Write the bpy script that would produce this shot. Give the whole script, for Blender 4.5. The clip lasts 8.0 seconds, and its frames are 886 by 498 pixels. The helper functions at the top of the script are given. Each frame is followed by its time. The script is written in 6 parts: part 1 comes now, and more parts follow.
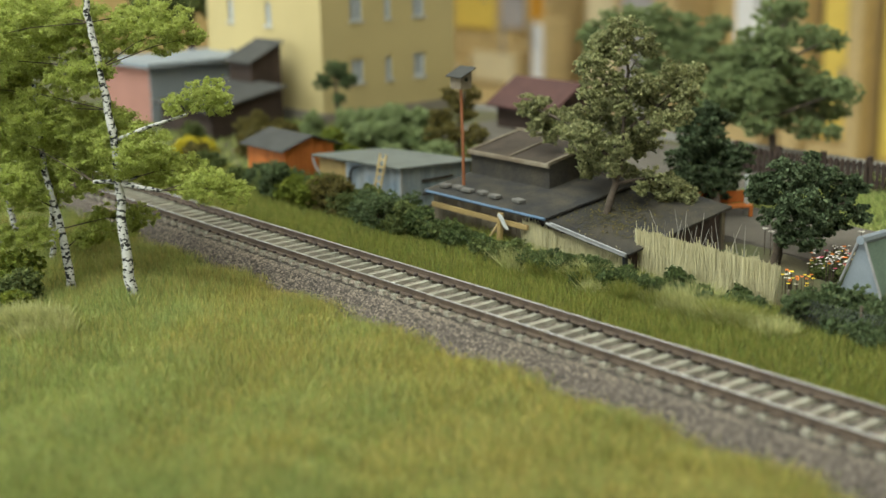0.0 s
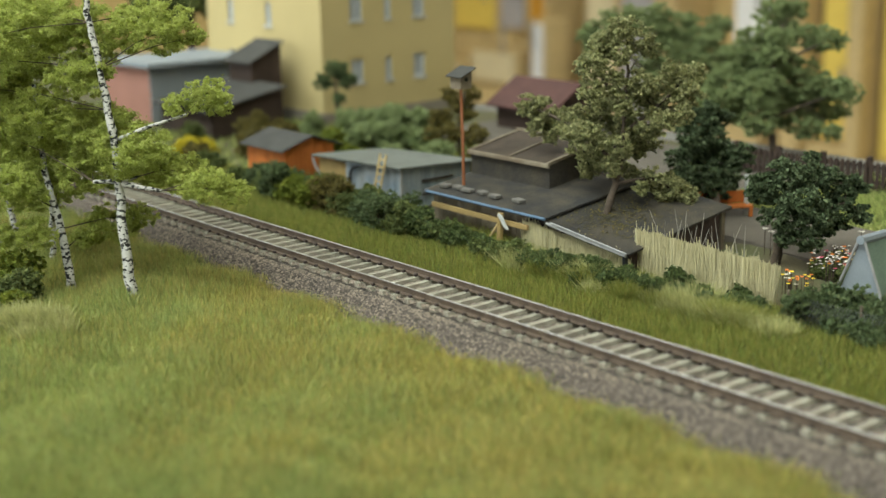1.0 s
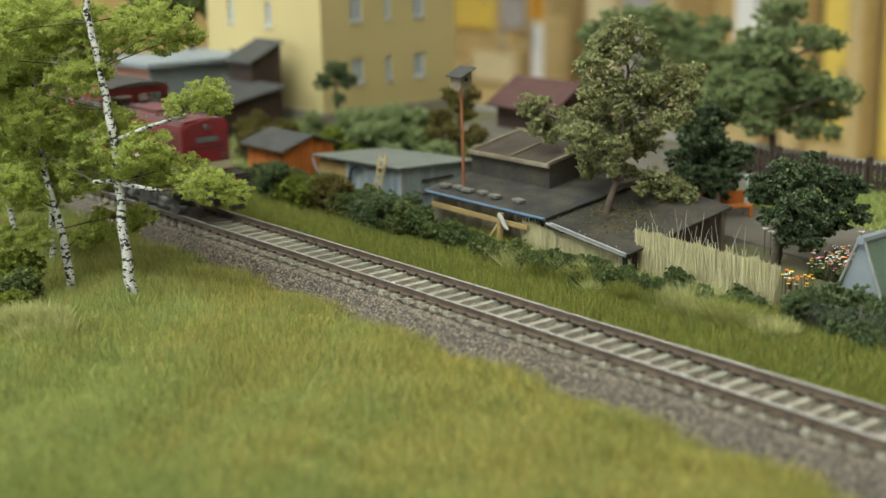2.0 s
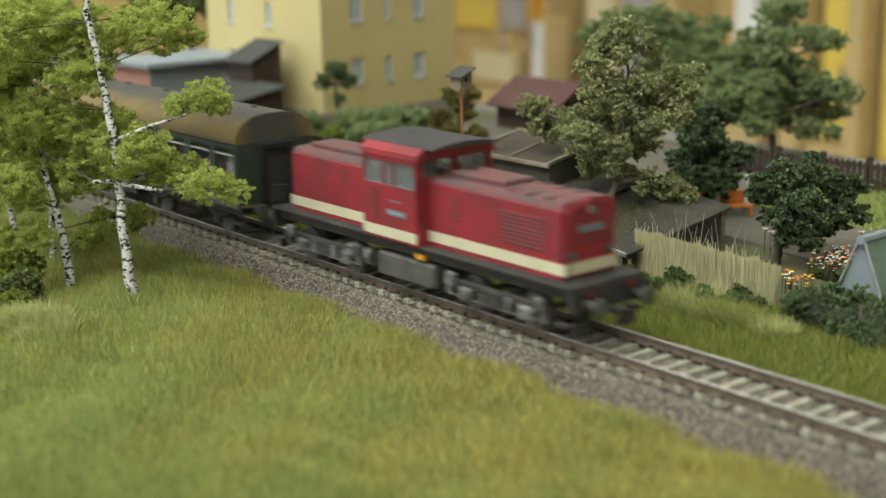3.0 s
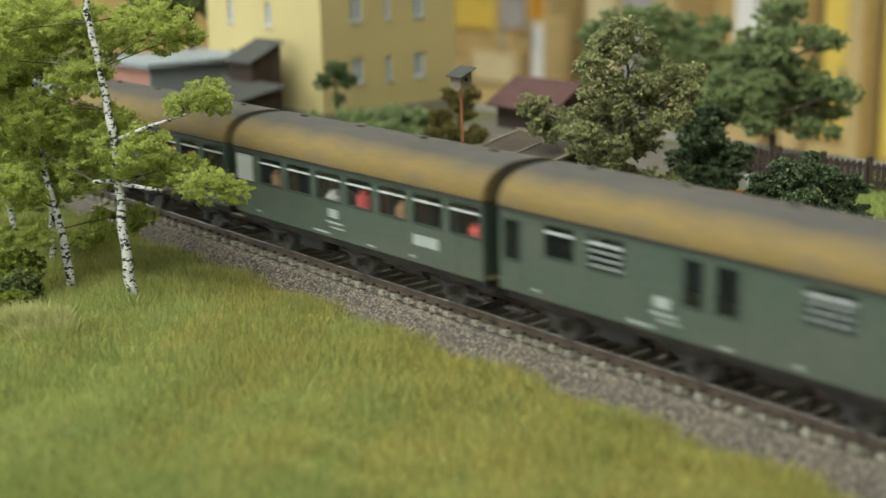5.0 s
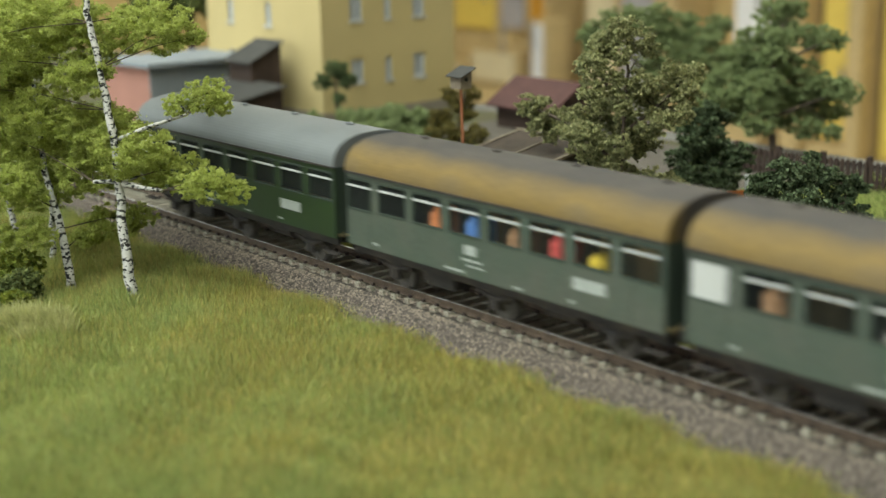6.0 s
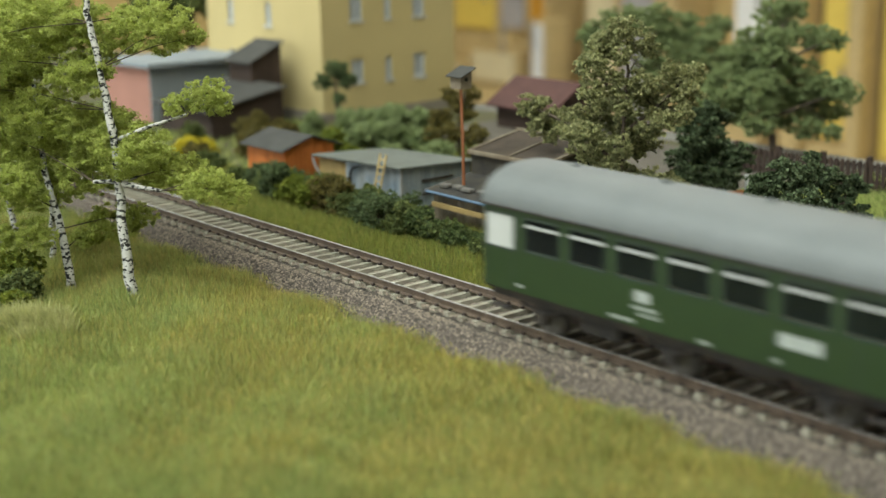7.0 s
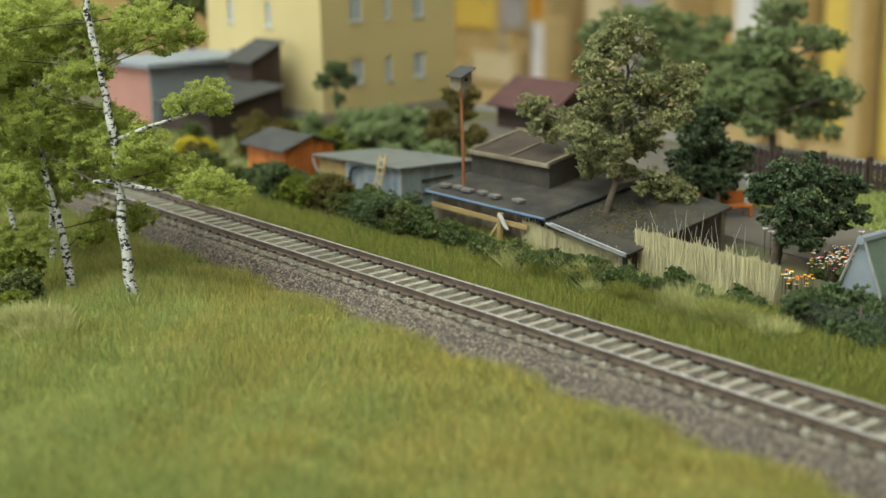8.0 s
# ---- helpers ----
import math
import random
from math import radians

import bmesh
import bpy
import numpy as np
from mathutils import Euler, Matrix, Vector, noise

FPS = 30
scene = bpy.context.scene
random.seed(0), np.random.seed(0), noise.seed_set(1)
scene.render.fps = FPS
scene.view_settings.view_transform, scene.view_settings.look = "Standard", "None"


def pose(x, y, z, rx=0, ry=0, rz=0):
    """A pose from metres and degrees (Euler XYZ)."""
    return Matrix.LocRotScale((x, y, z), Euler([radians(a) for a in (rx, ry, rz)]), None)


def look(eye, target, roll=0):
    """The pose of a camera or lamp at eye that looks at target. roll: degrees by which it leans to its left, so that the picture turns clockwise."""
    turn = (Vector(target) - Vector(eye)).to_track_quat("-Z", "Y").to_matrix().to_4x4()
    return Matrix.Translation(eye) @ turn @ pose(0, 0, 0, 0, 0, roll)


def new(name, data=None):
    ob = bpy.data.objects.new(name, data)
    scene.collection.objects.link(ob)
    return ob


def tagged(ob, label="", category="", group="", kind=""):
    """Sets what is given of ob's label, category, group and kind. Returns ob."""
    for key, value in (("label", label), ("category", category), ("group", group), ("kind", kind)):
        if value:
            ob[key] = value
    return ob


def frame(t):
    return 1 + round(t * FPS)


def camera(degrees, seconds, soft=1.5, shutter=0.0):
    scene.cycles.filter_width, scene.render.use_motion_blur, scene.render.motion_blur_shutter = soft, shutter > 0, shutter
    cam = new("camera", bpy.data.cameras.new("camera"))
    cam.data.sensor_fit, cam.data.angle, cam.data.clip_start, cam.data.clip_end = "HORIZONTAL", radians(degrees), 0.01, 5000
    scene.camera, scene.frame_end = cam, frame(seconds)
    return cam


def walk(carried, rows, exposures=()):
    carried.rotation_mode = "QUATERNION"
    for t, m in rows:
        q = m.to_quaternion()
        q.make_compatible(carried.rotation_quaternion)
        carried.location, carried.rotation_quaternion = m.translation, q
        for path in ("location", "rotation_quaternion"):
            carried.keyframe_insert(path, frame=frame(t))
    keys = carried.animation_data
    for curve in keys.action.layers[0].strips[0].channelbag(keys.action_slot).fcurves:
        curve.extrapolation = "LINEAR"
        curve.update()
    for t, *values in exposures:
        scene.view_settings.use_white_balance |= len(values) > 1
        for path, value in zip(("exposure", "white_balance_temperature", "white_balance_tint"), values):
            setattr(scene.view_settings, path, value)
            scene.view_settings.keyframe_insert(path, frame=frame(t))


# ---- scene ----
# ---- camera ----
# Lengths below are centimetres on a model railway at 1:87; U turns them into metres.
U = 0.01
EYE = Vector((30.0, -27.716, 12.146))
AIM = Vector((-0.75237, 0.61317, -0.24035))
cam = camera(35.58, 8.0, soft=1.5, shutter=0.5)
cam.data.dof.use_dof = True
cam.data.dof.focus_distance = 0.49
cam.data.dof.aperture_fstop = 11.0
CAM = look(EYE * U, (EYE + AIM * 50) * U, -0.998)
walk(cam, [(0.0, CAM), (8.0, CAM)], exposures=[(0.0, 0.0), (8.0, 0.0)])

# ---- light: a room with ceiling panels and daylit windows, all out of view ----
world = bpy.data.worlds.new("world")
scene.world = world
world.use_nodes = True
sky = world.node_tree.nodes.new("ShaderNodeTexSky")
sky.sky_type, sky.sun_disc = "NISHITA", False
sky.sun_elevation, sky.sun_rotation = radians(35), radians(200)
world.node_tree.links.new(sky.outputs[0], world.node_tree.nodes["Background"].inputs[0])
world.node_tree.nodes["Background"].inputs[1].default_value = 0.1


def area_lamp(name, at, to, sx, sy, watts, color):
    data = bpy.data.lights.new(name, "AREA")
    data.shape, data.size, data.size_y, data.energy, data.color = "RECTANGLE", sx * U, sy * U, watts, color
    ob = new(name, data)
    ob.matrix_world = look(Vector(at) * U, Vector(to) * U)
    return ob


area_lamp("ceiling_lamp_front", (-20, -90, 178), (-20, -89.9, 0), 300, 110, 88.0, (0.915, 1.0, 0.92))
area_lamp("ceiling_lamp_back", (-140, 190, 178), (-140, 190.1, 0), 260, 60, 33.0, (0.94, 1.0, 0.92))
area_lamp("window_light_west", (-396, -120, 70), (0, -60, 20), 140, 130, 42.0, (0.88, 0.98, 1.0))
# Unseen window assumed behind the viewpoint; added for broad light from the front.
area_lamp("assumed_window_light_south", (-70, -256, 75), (-60, 0, 10), 260, 130, 24.0, (0.91, 1.0, 0.97))
area_lamp("window_light_north", (-265, 316, 138), (-100, 0, 0), 80, 60, 8.0, (0.93, 0.98, 1.0))


# ---- materials ----
def mat(name, color, rough=0.7, vary=0.25, scale=300.0, bump=0.25, metal=0.0, color2=None, fine=1800.0, island=0.0, obj=0.0, spec=0.4):
    """Two scales of colour variation, relief, and optional change from piece to piece."""
    m = bpy.data.materials.new(name)
    m.use_nodes = True
    nt = m.node_tree
    b = nt.nodes["Principled BSDF"]
    b.inputs["Roughness"].default_value, b.inputs["Metallic"].default_value = rough, metal
    b.inputs["Specular IOR Level"].default_value = spec
    tc = nt.nodes.new("ShaderNodeTexCoord")
    n1, n2 = nt.nodes.new("ShaderNodeTexNoise"), nt.nodes.new("ShaderNodeTexNoise")
    for n, s in ((n1, scale), (n2, fine)):
        n.inputs["Scale"].default_value, n.inputs["Detail"].default_value = s, 4.0
        nt.links.new(tc.outputs["Object"], n.inputs["Vector"])
    mix = nt.nodes.new("ShaderNodeMix")
    mix.data_type = "RGBA"
    c2 = color2 or tuple(max(0.0, c * (1 - vary * 1.6)) for c in color)
    mix.inputs[6].default_value, mix.inputs[7].default_value = (*color, 1), (*c2, 1)
    ramp = nt.nodes.new("ShaderNodeMapRange")
    ramp.inputs[1].default_value, ramp.inputs[2].default_value = 0.35, 0.68
    nt.links.new(n1.outputs["Fac"], ramp.inputs[0])
    nt.links.new(ramp.outputs[0], mix.inputs[0])
    val = nt.nodes.new("ShaderNodeHueSaturation")
    mr = nt.nodes.new("ShaderNodeMapRange")
    mr.inputs[1].default_value, mr.inputs[2].default_value = 0.3, 0.7
    mr.inputs[3].default_value, mr.inputs[4].default_value = 1 - vary, 1 + vary
    nt.links.new(n2.outputs["Fac"], mr.inputs[0])
    last = mr.outputs[0]
    for amount, node, out in ((island, "ShaderNodeNewGeometry", "Random Per Island"), (obj, "ShaderNodeObjectInfo", "Random")):
        if amount:
            g = nt.nodes.new(node)
            r = nt.nodes.new("ShaderNodeMapRange")
            r.inputs[3].default_value, r.inputs[4].default_value = 1 - amount, 1 + amount
            nt.links.new(g.outputs[out], r.inputs[0])
            mul = nt.nodes.new("ShaderNodeMath")
            mul.operation = "MULTIPLY"
            nt.links.new(last, mul.inputs[0])
            nt.links.new(r.outputs[0], mul.inputs[1])
            last = mul.outputs[0]
    nt.links.new(last, val.inputs["Value"])
    nt.links.new(mix.outputs[2], val.inputs["Color"])
    nt.links.new(val.outputs[0], b.inputs["Base Color"])
    if bump:
        bp = nt.nodes.new("ShaderNodeBump")
        bp.inputs["Strength"].default_value, bp.inputs["Distance"].default_value = bump, 0.0004
        nt.links.new(n2.outputs["Fac"], bp.inputs["Height"])
        nt.links.new(bp.outputs[0], b.inputs["Normal"])
    return m


def foliage(name, a, b, c, island=0.3, through_light=0.3):
    """Leaf colour that changes from leaf to leaf between three greens."""
    m = mat(name, a, 0.75, 0.15, 60.0, 0.0, 0.0, b, 500.0, island, spec=0.25)
    nt = m.node_tree
    hue = [n for n in nt.nodes if n.type == "HUE_SAT"][0]
    src = hue.inputs["Color"].links[0].from_socket
    g = nt.nodes.new("ShaderNodeNewGeometry")
    ramp = nt.nodes.new("ShaderNodeMath")
    ramp.operation = "FRACT"
    k = nt.nodes.new("ShaderNodeMath")
    k.operation = "MULTIPLY"
    k.inputs[1].default_value = 7.31
    nt.links.new(g.outputs["Random Per Island"], k.inputs[0])
    nt.links.new(k.outputs[0], ramp.inputs[0])
    mx = nt.nodes.new("ShaderNodeMix")
    mx.data_type = "RGBA"
    nt.links.new(ramp.outputs[0], mx.inputs[0])
    nt.links.new(src, mx.inputs[6])
    mx.inputs[7].default_value = (*c, 1)
    nt.links.new(mx.outputs[2], hue.inputs["Color"])
    tr, mixer = nt.nodes.new("ShaderNodeBsdfTranslucent"), nt.nodes.new("ShaderNodeMixShader")
    mixer.inputs[0].default_value = through_light
    nt.links.new(hue.outputs[0], tr.inputs[0])
    nt.links.new(nt.nodes["Principled BSDF"].outputs[0], mixer.inputs[1])
    nt.links.new(tr.outputs[0], mixer.inputs[2])
    nt.links.new(mixer.outputs[0], nt.nodes["Material Output"].inputs[0])
    return m


def glass(name, tint=(0.97, 0.98, 0.98), rough=0.08, greyed=0.05, film=(0.10, 0.11, 0.11)):
    m = bpy.data.materials.new(name)
    m.use_nodes = True
    nt = m.node_tree
    p, t, mx = nt.nodes["Principled BSDF"], nt.nodes.new("ShaderNodeBsdfTransparent"), nt.nodes.new("ShaderNodeMixShader")
    p.inputs["Base Color"].default_value = (*film, 1)
    p.inputs["Roughness"].default_value = rough
    t.inputs[0].default_value = (*tint, 1)
    fr = nt.nodes.new("ShaderNodeLayerWeight")
    steep = nt.nodes.new("ShaderNodeMath")
    steep.operation = "POWER"
    steep.inputs[1].default_value = 3.0
    nt.links.new(fr.outputs["Facing"], steep.inputs[0])
    # Flat grey film lightens the panes, in place of reflected room light.
    film_mix = nt.nodes.new("ShaderNodeMath")
    film_mix.operation = "MULTIPLY_ADD"
    film_mix.inputs[1].default_value, film_mix.inputs[2].default_value = 0.5, greyed
    nt.links.new(steep.outputs[0], film_mix.inputs[0])
    nt.links.new(film_mix.outputs[0], mx.inputs[0])
    nt.links.new(t.outputs[0], mx.inputs[1])
    nt.links.new(p.outputs[0], mx.inputs[2])
    nt.links.new(mx.outputs[0], nt.nodes["Material Output"].inputs[0])
    return m


M = dict(
    soil=mat("soil", (0.10, 0.085, 0.045), 0.95, 0.3, 40.0, 0.6, color2=(0.07, 0.085, 0.03)),
    paving=mat("pale_paving", (0.20, 0.19, 0.17), 0.9, 0.1, 60.0, 0.3),
    path=mat("path", (0.125, 0.108, 0.088), 0.95, 0.15, 60.0, 0.5),
    ballast=mat("ballast_bed", (0.10, 0.083, 0.07), 0.95, 0.35, 500.0, 0.9),
    stone=mat("ballast_stone", (0.235, 0.19, 0.148), 0.9, 0.2, 40.0, 0.3, color2=(0.165, 0.135, 0.11), island=0.48),
    sleeper=mat("weathered_sleeper", (0.31, 0.295, 0.235), 0.85, 0.2, 200.0, 0.4, color2=(0.25, 0.22, 0.18), obj=0.15, spec=0.15),
    rust=mat("rusty_rail", (0.125, 0.092, 0.068), 0.75, 0.25, 250.0, 0.5, color2=(0.08, 0.058, 0.044), spec=0.2),
    railhead=mat("polished_rail", (0.44, 0.43, 0.42), 0.45, 0.08, 200.0, 0.1, 1.0),
    fastener=mat("rail_fastener", (0.05, 0.035, 0.03), 0.8, 0.2),
    red=mat("faded_red_paint", (0.27, 0.018, 0.028), 0.5, 0.16, 90.0, 0.08, color2=(0.165, 0.022, 0.028), fine=900),
    redroof=mat("dusty_red_paint", (0.15, 0.05, 0.052), 0.8, 0.2, 110.0, 0.15, color2=(0.075, 0.058, 0.056), fine=700),
    cream=mat("cream_stripe", (0.55, 0.50, 0.35), 0.55, 0.08, 80.0, 0.05),
    cabroof=mat("sooty_roof", (0.062, 0.056, 0.054), 0.9, 0.2, 90.0, 0.2, color2=(0.045, 0.04, 0.04), spec=0.2),
    black=mat("black_underframe", (0.022, 0.02, 0.02), 0.75, 0.3, 120.0, 0.2, color2=(0.045, 0.036, 0.03)),
    grime=mat("grimy_grey_steel", (0.10, 0.092, 0.086), 0.5, 0.5, 150.0, 0.3, color2=(0.05, 0.045, 0.04)),
    green=mat("dull_green_paint", (0.058, 0.082, 0.062), 0.55, 0.1, 40.0, 0.04, color2=(0.085, 0.092, 0.074), fine=900),
    green2=mat("clean_green_paint", (0.020, 0.042, 0.012), 0.45, 0.06, 40.0, 0.03, color2=(0.017, 0.036, 0.011), fine=900),
    endgreen=mat("dark_green_end", (0.035, 0.05, 0.038), 0.6, 0.15, 60.0, 0.05),
    greyroof=mat("grey_roof_paint", (0.15, 0.162, 0.165), 0.55, 0.05, 40.0, 0.05, color2=(0.125, 0.137, 0.14), fine=700),
    white=mat("white_frosted", (0.50, 0.51, 0.50), 0.5, 0.04, 80.0, 0.0),
    paper=mat("white_lettering", (0.36, 0.39, 0.37), 0.6, 0.1, 400.0, 0.0),
    plate=mat("plate_grey", (0.14, 0.18, 0.20), 0.5, 0.15, 500.0, 0.1),
    rubber=mat("rubber_black", (0.012, 0.013, 0.013), 0.7, 0.2),
    amber=mat("amber_mark", (0.65, 0.30, 0.03), 0.5, 0.1),
    redmark=mat("red_lamp", (0.14, 0.015, 0.015), 0.3, 0.1),
    glass=glass("coach_glass"),
    # cab panes: more grey film, standing in for their stronger reflection
    cabglass=glass("grey_film_cab_glass", rough=0.15, greyed=0.22, film=(0.30, 0.33, 0.33)),
    wall=mat("house_plaster_yellow", (0.52, 0.42, 0.20), 0.9, 0.06, 15.0, 0.2),
    plinth=mat("house_plinth", (0.25, 0.22, 0.18), 0.9, 0.15, 60.0, 0.3),
    frame=mat("white_window_frame", (0.55, 0.57, 0.56), 0.6, 0.06),
    pane=mat("grey_pane", (0.33, 0.36, 0.40), 0.25, 0.1),
    felt=mat("roofing_felt", (0.04, 0.039, 0.038), 0.95, 0.25, 90.0, 0.8, color2=(0.075, 0.065, 0.05), spec=0.15),
    felt2=mat("grey_felt", (0.075, 0.074, 0.07), 0.95, 0.15, 90.0, 0.6, spec=0.15),
    felt3=mat("pale_grey_felt", (0.15, 0.16, 0.145), 0.95, 0.12, 90.0, 0.5, spec=0.15),
    orange=mat("orange_boards", (0.50, 0.15, 0.03), 0.8, 0.12, 70.0, 0.2, obj=0.1),
    bluegrey=mat("blue_grey_boards", (0.21, 0.26, 0.31), 0.85, 0.12, 120.0, 0.3, color2=(0.30, 0.32, 0.33), obj=0.14),
    tan=mat("tan_boards", (0.36, 0.25, 0.10), 0.85, 0.12, 120.0, 0.3, obj=0.1),
    oldwood=mat("old_dark_boards", (0.15, 0.115, 0.08), 0.9, 0.2, 160.0, 0.5, color2=(0.22, 0.19, 0.14), obj=0.25),
    brownwood=mat("brown_boards", (0.052, 0.033, 0.025), 0.9, 0.15, 100.0, 0.3, obj=0.15),
    lightwood=mat("light_wood", (0.48, 0.36, 0.17), 0.8, 0.12, 200.0, 0.3, obj=0.12),
    reed=mat("dry_reed", (0.64, 0.585, 0.365), 0.9, 0.1, 60.0, 0.0, color2=(0.56, 0.51, 0.32), island=0.16, spec=0.15),
    bluegutter=mat("blue_gutter", (0.10, 0.17, 0.27), 0.5, 0.1, 200.0, 0.1),
    zinc=mat("pale_zinc", (0.30, 0.30, 0.30), 0.5, 0.12, 200.0, 0.1),
    lid=mat("brown_lid", (0.06, 0.043, 0.03), 0.9, 0.25, 150.0, 0.5),
    bogie=mat("worn_bogie_grey", (0.17, 0.165, 0.16), 0.5, 0.4, 180.0, 0.3, color2=(0.03, 0.028, 0.026)),
    slab=mat("grey_slab", (0.16, 0.15, 0.135), 0.9, 0.2, 200.0, 0.4, obj=0.15),
    pink=mat("pink_plaster", (0.42, 0.205, 0.16), 0.9, 0.08, 40.0, 0.2),
    slate=mat("grey_blue_boards", (0.26, 0.285, 0.31), 0.85, 0.08, 60.0, 0.2),
    redtile=mat("dark_red_roof", (0.10, 0.045, 0.04), 0.85, 0.15, 80.0, 0.3),
    bark=mat("brown_bark", (0.10, 0.075, 0.055), 0.95, 0.3, 200.0, 0.7),
    twig=mat("pale_dry_twig", (0.45, 0.42, 0.36), 0.85, 0.2, 200.0, 0.3),
    tentgrey=mat("pale_tent_cloth", (0.22, 0.25, 0.28), 0.85, 0.08, 120.0, 0.2),
    tentgreen=mat("green_tent_cloth", (0.16, 0.22, 0.17), 0.85, 0.12, 120.0, 0.2),
    wire=mat("wire_mesh", (0.22, 0.23, 0.22), 0.5, 0.2, metal=0.6),
    rod=mat("rusty_pole", (0.36, 0.13, 0.055), 0.75, 0.15, 150.0, 0.3),
    lobelia=mat("white_petal", (0.8, 0.76, 0.68), 0.7, 0.06, 200.0, 0.0),
    f_orange=mat("orange_petal", (0.85, 0.22, 0.03), 0.7, 0.1, 200.0, 0.0),
    f_yellow=mat("yellow_petal", (0.85, 0.60, 0.04), 0.7, 0.1, 200.0, 0.0),
    f_pink=mat("pink_petal", (0.75, 0.14, 0.22), 0.7, 0.1, 200.0, 0.0),
    grass=foliage("grass_blades", (0.38, 0.37, 0.09), (0.29, 0.35, 0.09), (0.54, 0.42, 0.15), 0.5),
    freshgrass=foliage("fresh_grass_blades", (0.30, 0.375, 0.095), (0.23, 0.32, 0.095), (0.43, 0.44, 0.17), 0.5),
    grass2=foliage("verge_blades", (0.215, 0.267, 0.052), (0.146, 0.215, 0.047), (0.327, 0.292, 0.077), 0.4),
    hay=foliage("pale_tussock", (0.40, 0.41, 0.16), (0.31, 0.35, 0.12), (0.52, 0.49, 0.23), 0.35),
    birchleaf=foliage("birch_leaf", (0.41, 0.47, 0.115), (0.355, 0.415, 0.10), (0.48, 0.52, 0.155), 0.16, 0.5),
    pearleaf=foliage("olive_leaf", (0.25, 0.27, 0.12), (0.17, 0.19, 0.08), (0.41, 0.40, 0.20), 0.45, 0.35),
    darkleaf=foliage("dark_leaf", (0.055, 0.085, 0.038), (0.032, 0.055, 0.024), (0.13, 0.165, 0.085), 0.6),
    midleaf=foliage("mid_green_leaf", (0.25, 0.315, 0.14), (0.20, 0.26, 0.11), (0.31, 0.36, 0.17), 0.2, 0.4),
    bushleaf=foliage("bush_leaf", (0.098, 0.132, 0.043), (0.060, 0.089, 0.032), (0.178, 0.200, 0.064), 0.45),
    weedleaf=foliage("weed_leaf", (0.065, 0.10, 0.035), (0.04, 0.065, 0.024), (0.13, 0.165, 0.055), 0.5),
    blueleaf=foliage("blue_green_leaf", (0.085, 0.128, 0.058), (0.055, 0.089, 0.038), (0.145, 0.178, 0.076), 0.45),
    limeleaf=foliage("lime_leaf", (0.145, 0.187, 0.025), (0.102, 0.145, 0.025), (0.212, 0.230, 0.034), 0.35),
    yellowleaf=foliage("yellow_blossom", (0.55, 0.46, 0.03), (0.40, 0.36, 0.03), (0.62, 0.52, 0.05), 0.25),
    brownleaf=foliage("brown_green_leaf", (0.117, 0.104, 0.032), (0.081, 0.072, 0.027), (0.180, 0.144, 0.036), 0.4),
    carpet=mat("room_floor", (0.33, 0.29, 0.24), 0.8, 0.1, 3.0, 0.1),
    roomwall=mat("room_wall_paint", (0.62, 0.46, 0.20), 0.9, 0.06, 2.0, 0.1, fine=40),
    ceilingpaint=mat("ceiling_paint", (0.78, 0.76, 0.72), 0.9, 0.03, 2.0, 0.05, fine=40),
    pine=mat("pine_wood", (0.60, 0.45, 0.22), 0.6, 0.12, 6.0, 0.1, fine=60),
    yellowpanel=mat("yellow_panel", (0.78, 0.58, 0.12), 0.7, 0.05, 4.0, 0.05, fine=40),
    orangepanel=mat("orange_panel", (0.62, 0.30, 0.03), 0.7, 0.05, 4.0, 0.05, fine=40),
    creampanel=mat("cream_panel", (0.72, 0.62, 0.40), 0.7, 0.05, 4.0, 0.05, fine=40),
    whitepanel=mat("white_panel", (0.80, 0.80, 0.82), 0.6, 0.03, 4.0, 0.05, fine=40),
    greypanel=mat("grey_panel", (0.42, 0.40, 0.42), 0.7, 0.06, 4.0, 0.05, fine=40),
)


def birch_bark():
    """White bark with black marks of a shape of their own."""
    m = mat("birch_bark", (0.52, 0.51, 0.475), 0.9, 0.14, 200.0, 0.6, color2=(0.40, 0.39, 0.36))
    nt = m.node_tree
    hue = [n for n in nt.nodes if n.type == "HUE_SAT"][0]
    tc = [n for n in nt.nodes if n.type == "TEX_COORD"][0]
    mp, n = nt.nodes.new("ShaderNodeMapping"), nt.nodes.new("ShaderNodeTexNoise")
    mp.inputs["Scale"].default_value = (0.75, 0.75, 1.25)
    n.inputs["Scale"].default_value, n.inputs["Detail"].default_value = 760.0, 4.0
    nt.links.new(tc.outputs["Object"], mp.inputs[0])
    nt.links.new(mp.outputs[0], n.inputs["Vector"])
    r = nt.nodes.new("ShaderNodeMapRange")
    r.inputs[1].default_value, r.inputs[2].default_value = 0.52, 0.555
    nt.links.new(n.outputs["Fac"], r.inputs[0])
    mx = nt.nodes.new("ShaderNodeMix")
    mx.data_type = "RGBA"
    nt.links.new(r.outputs[0], mx.inputs[0])
    nt.links.new(hue.outputs[0], mx.inputs[6])
    mx.inputs[7].default_value = (0.02, 0.02, 0.02, 1)
    nt.links.new(mx.outputs[2], nt.nodes["Principled BSDF"].inputs["Base Color"])
    return m


M["birchbark"] = birch_bark()


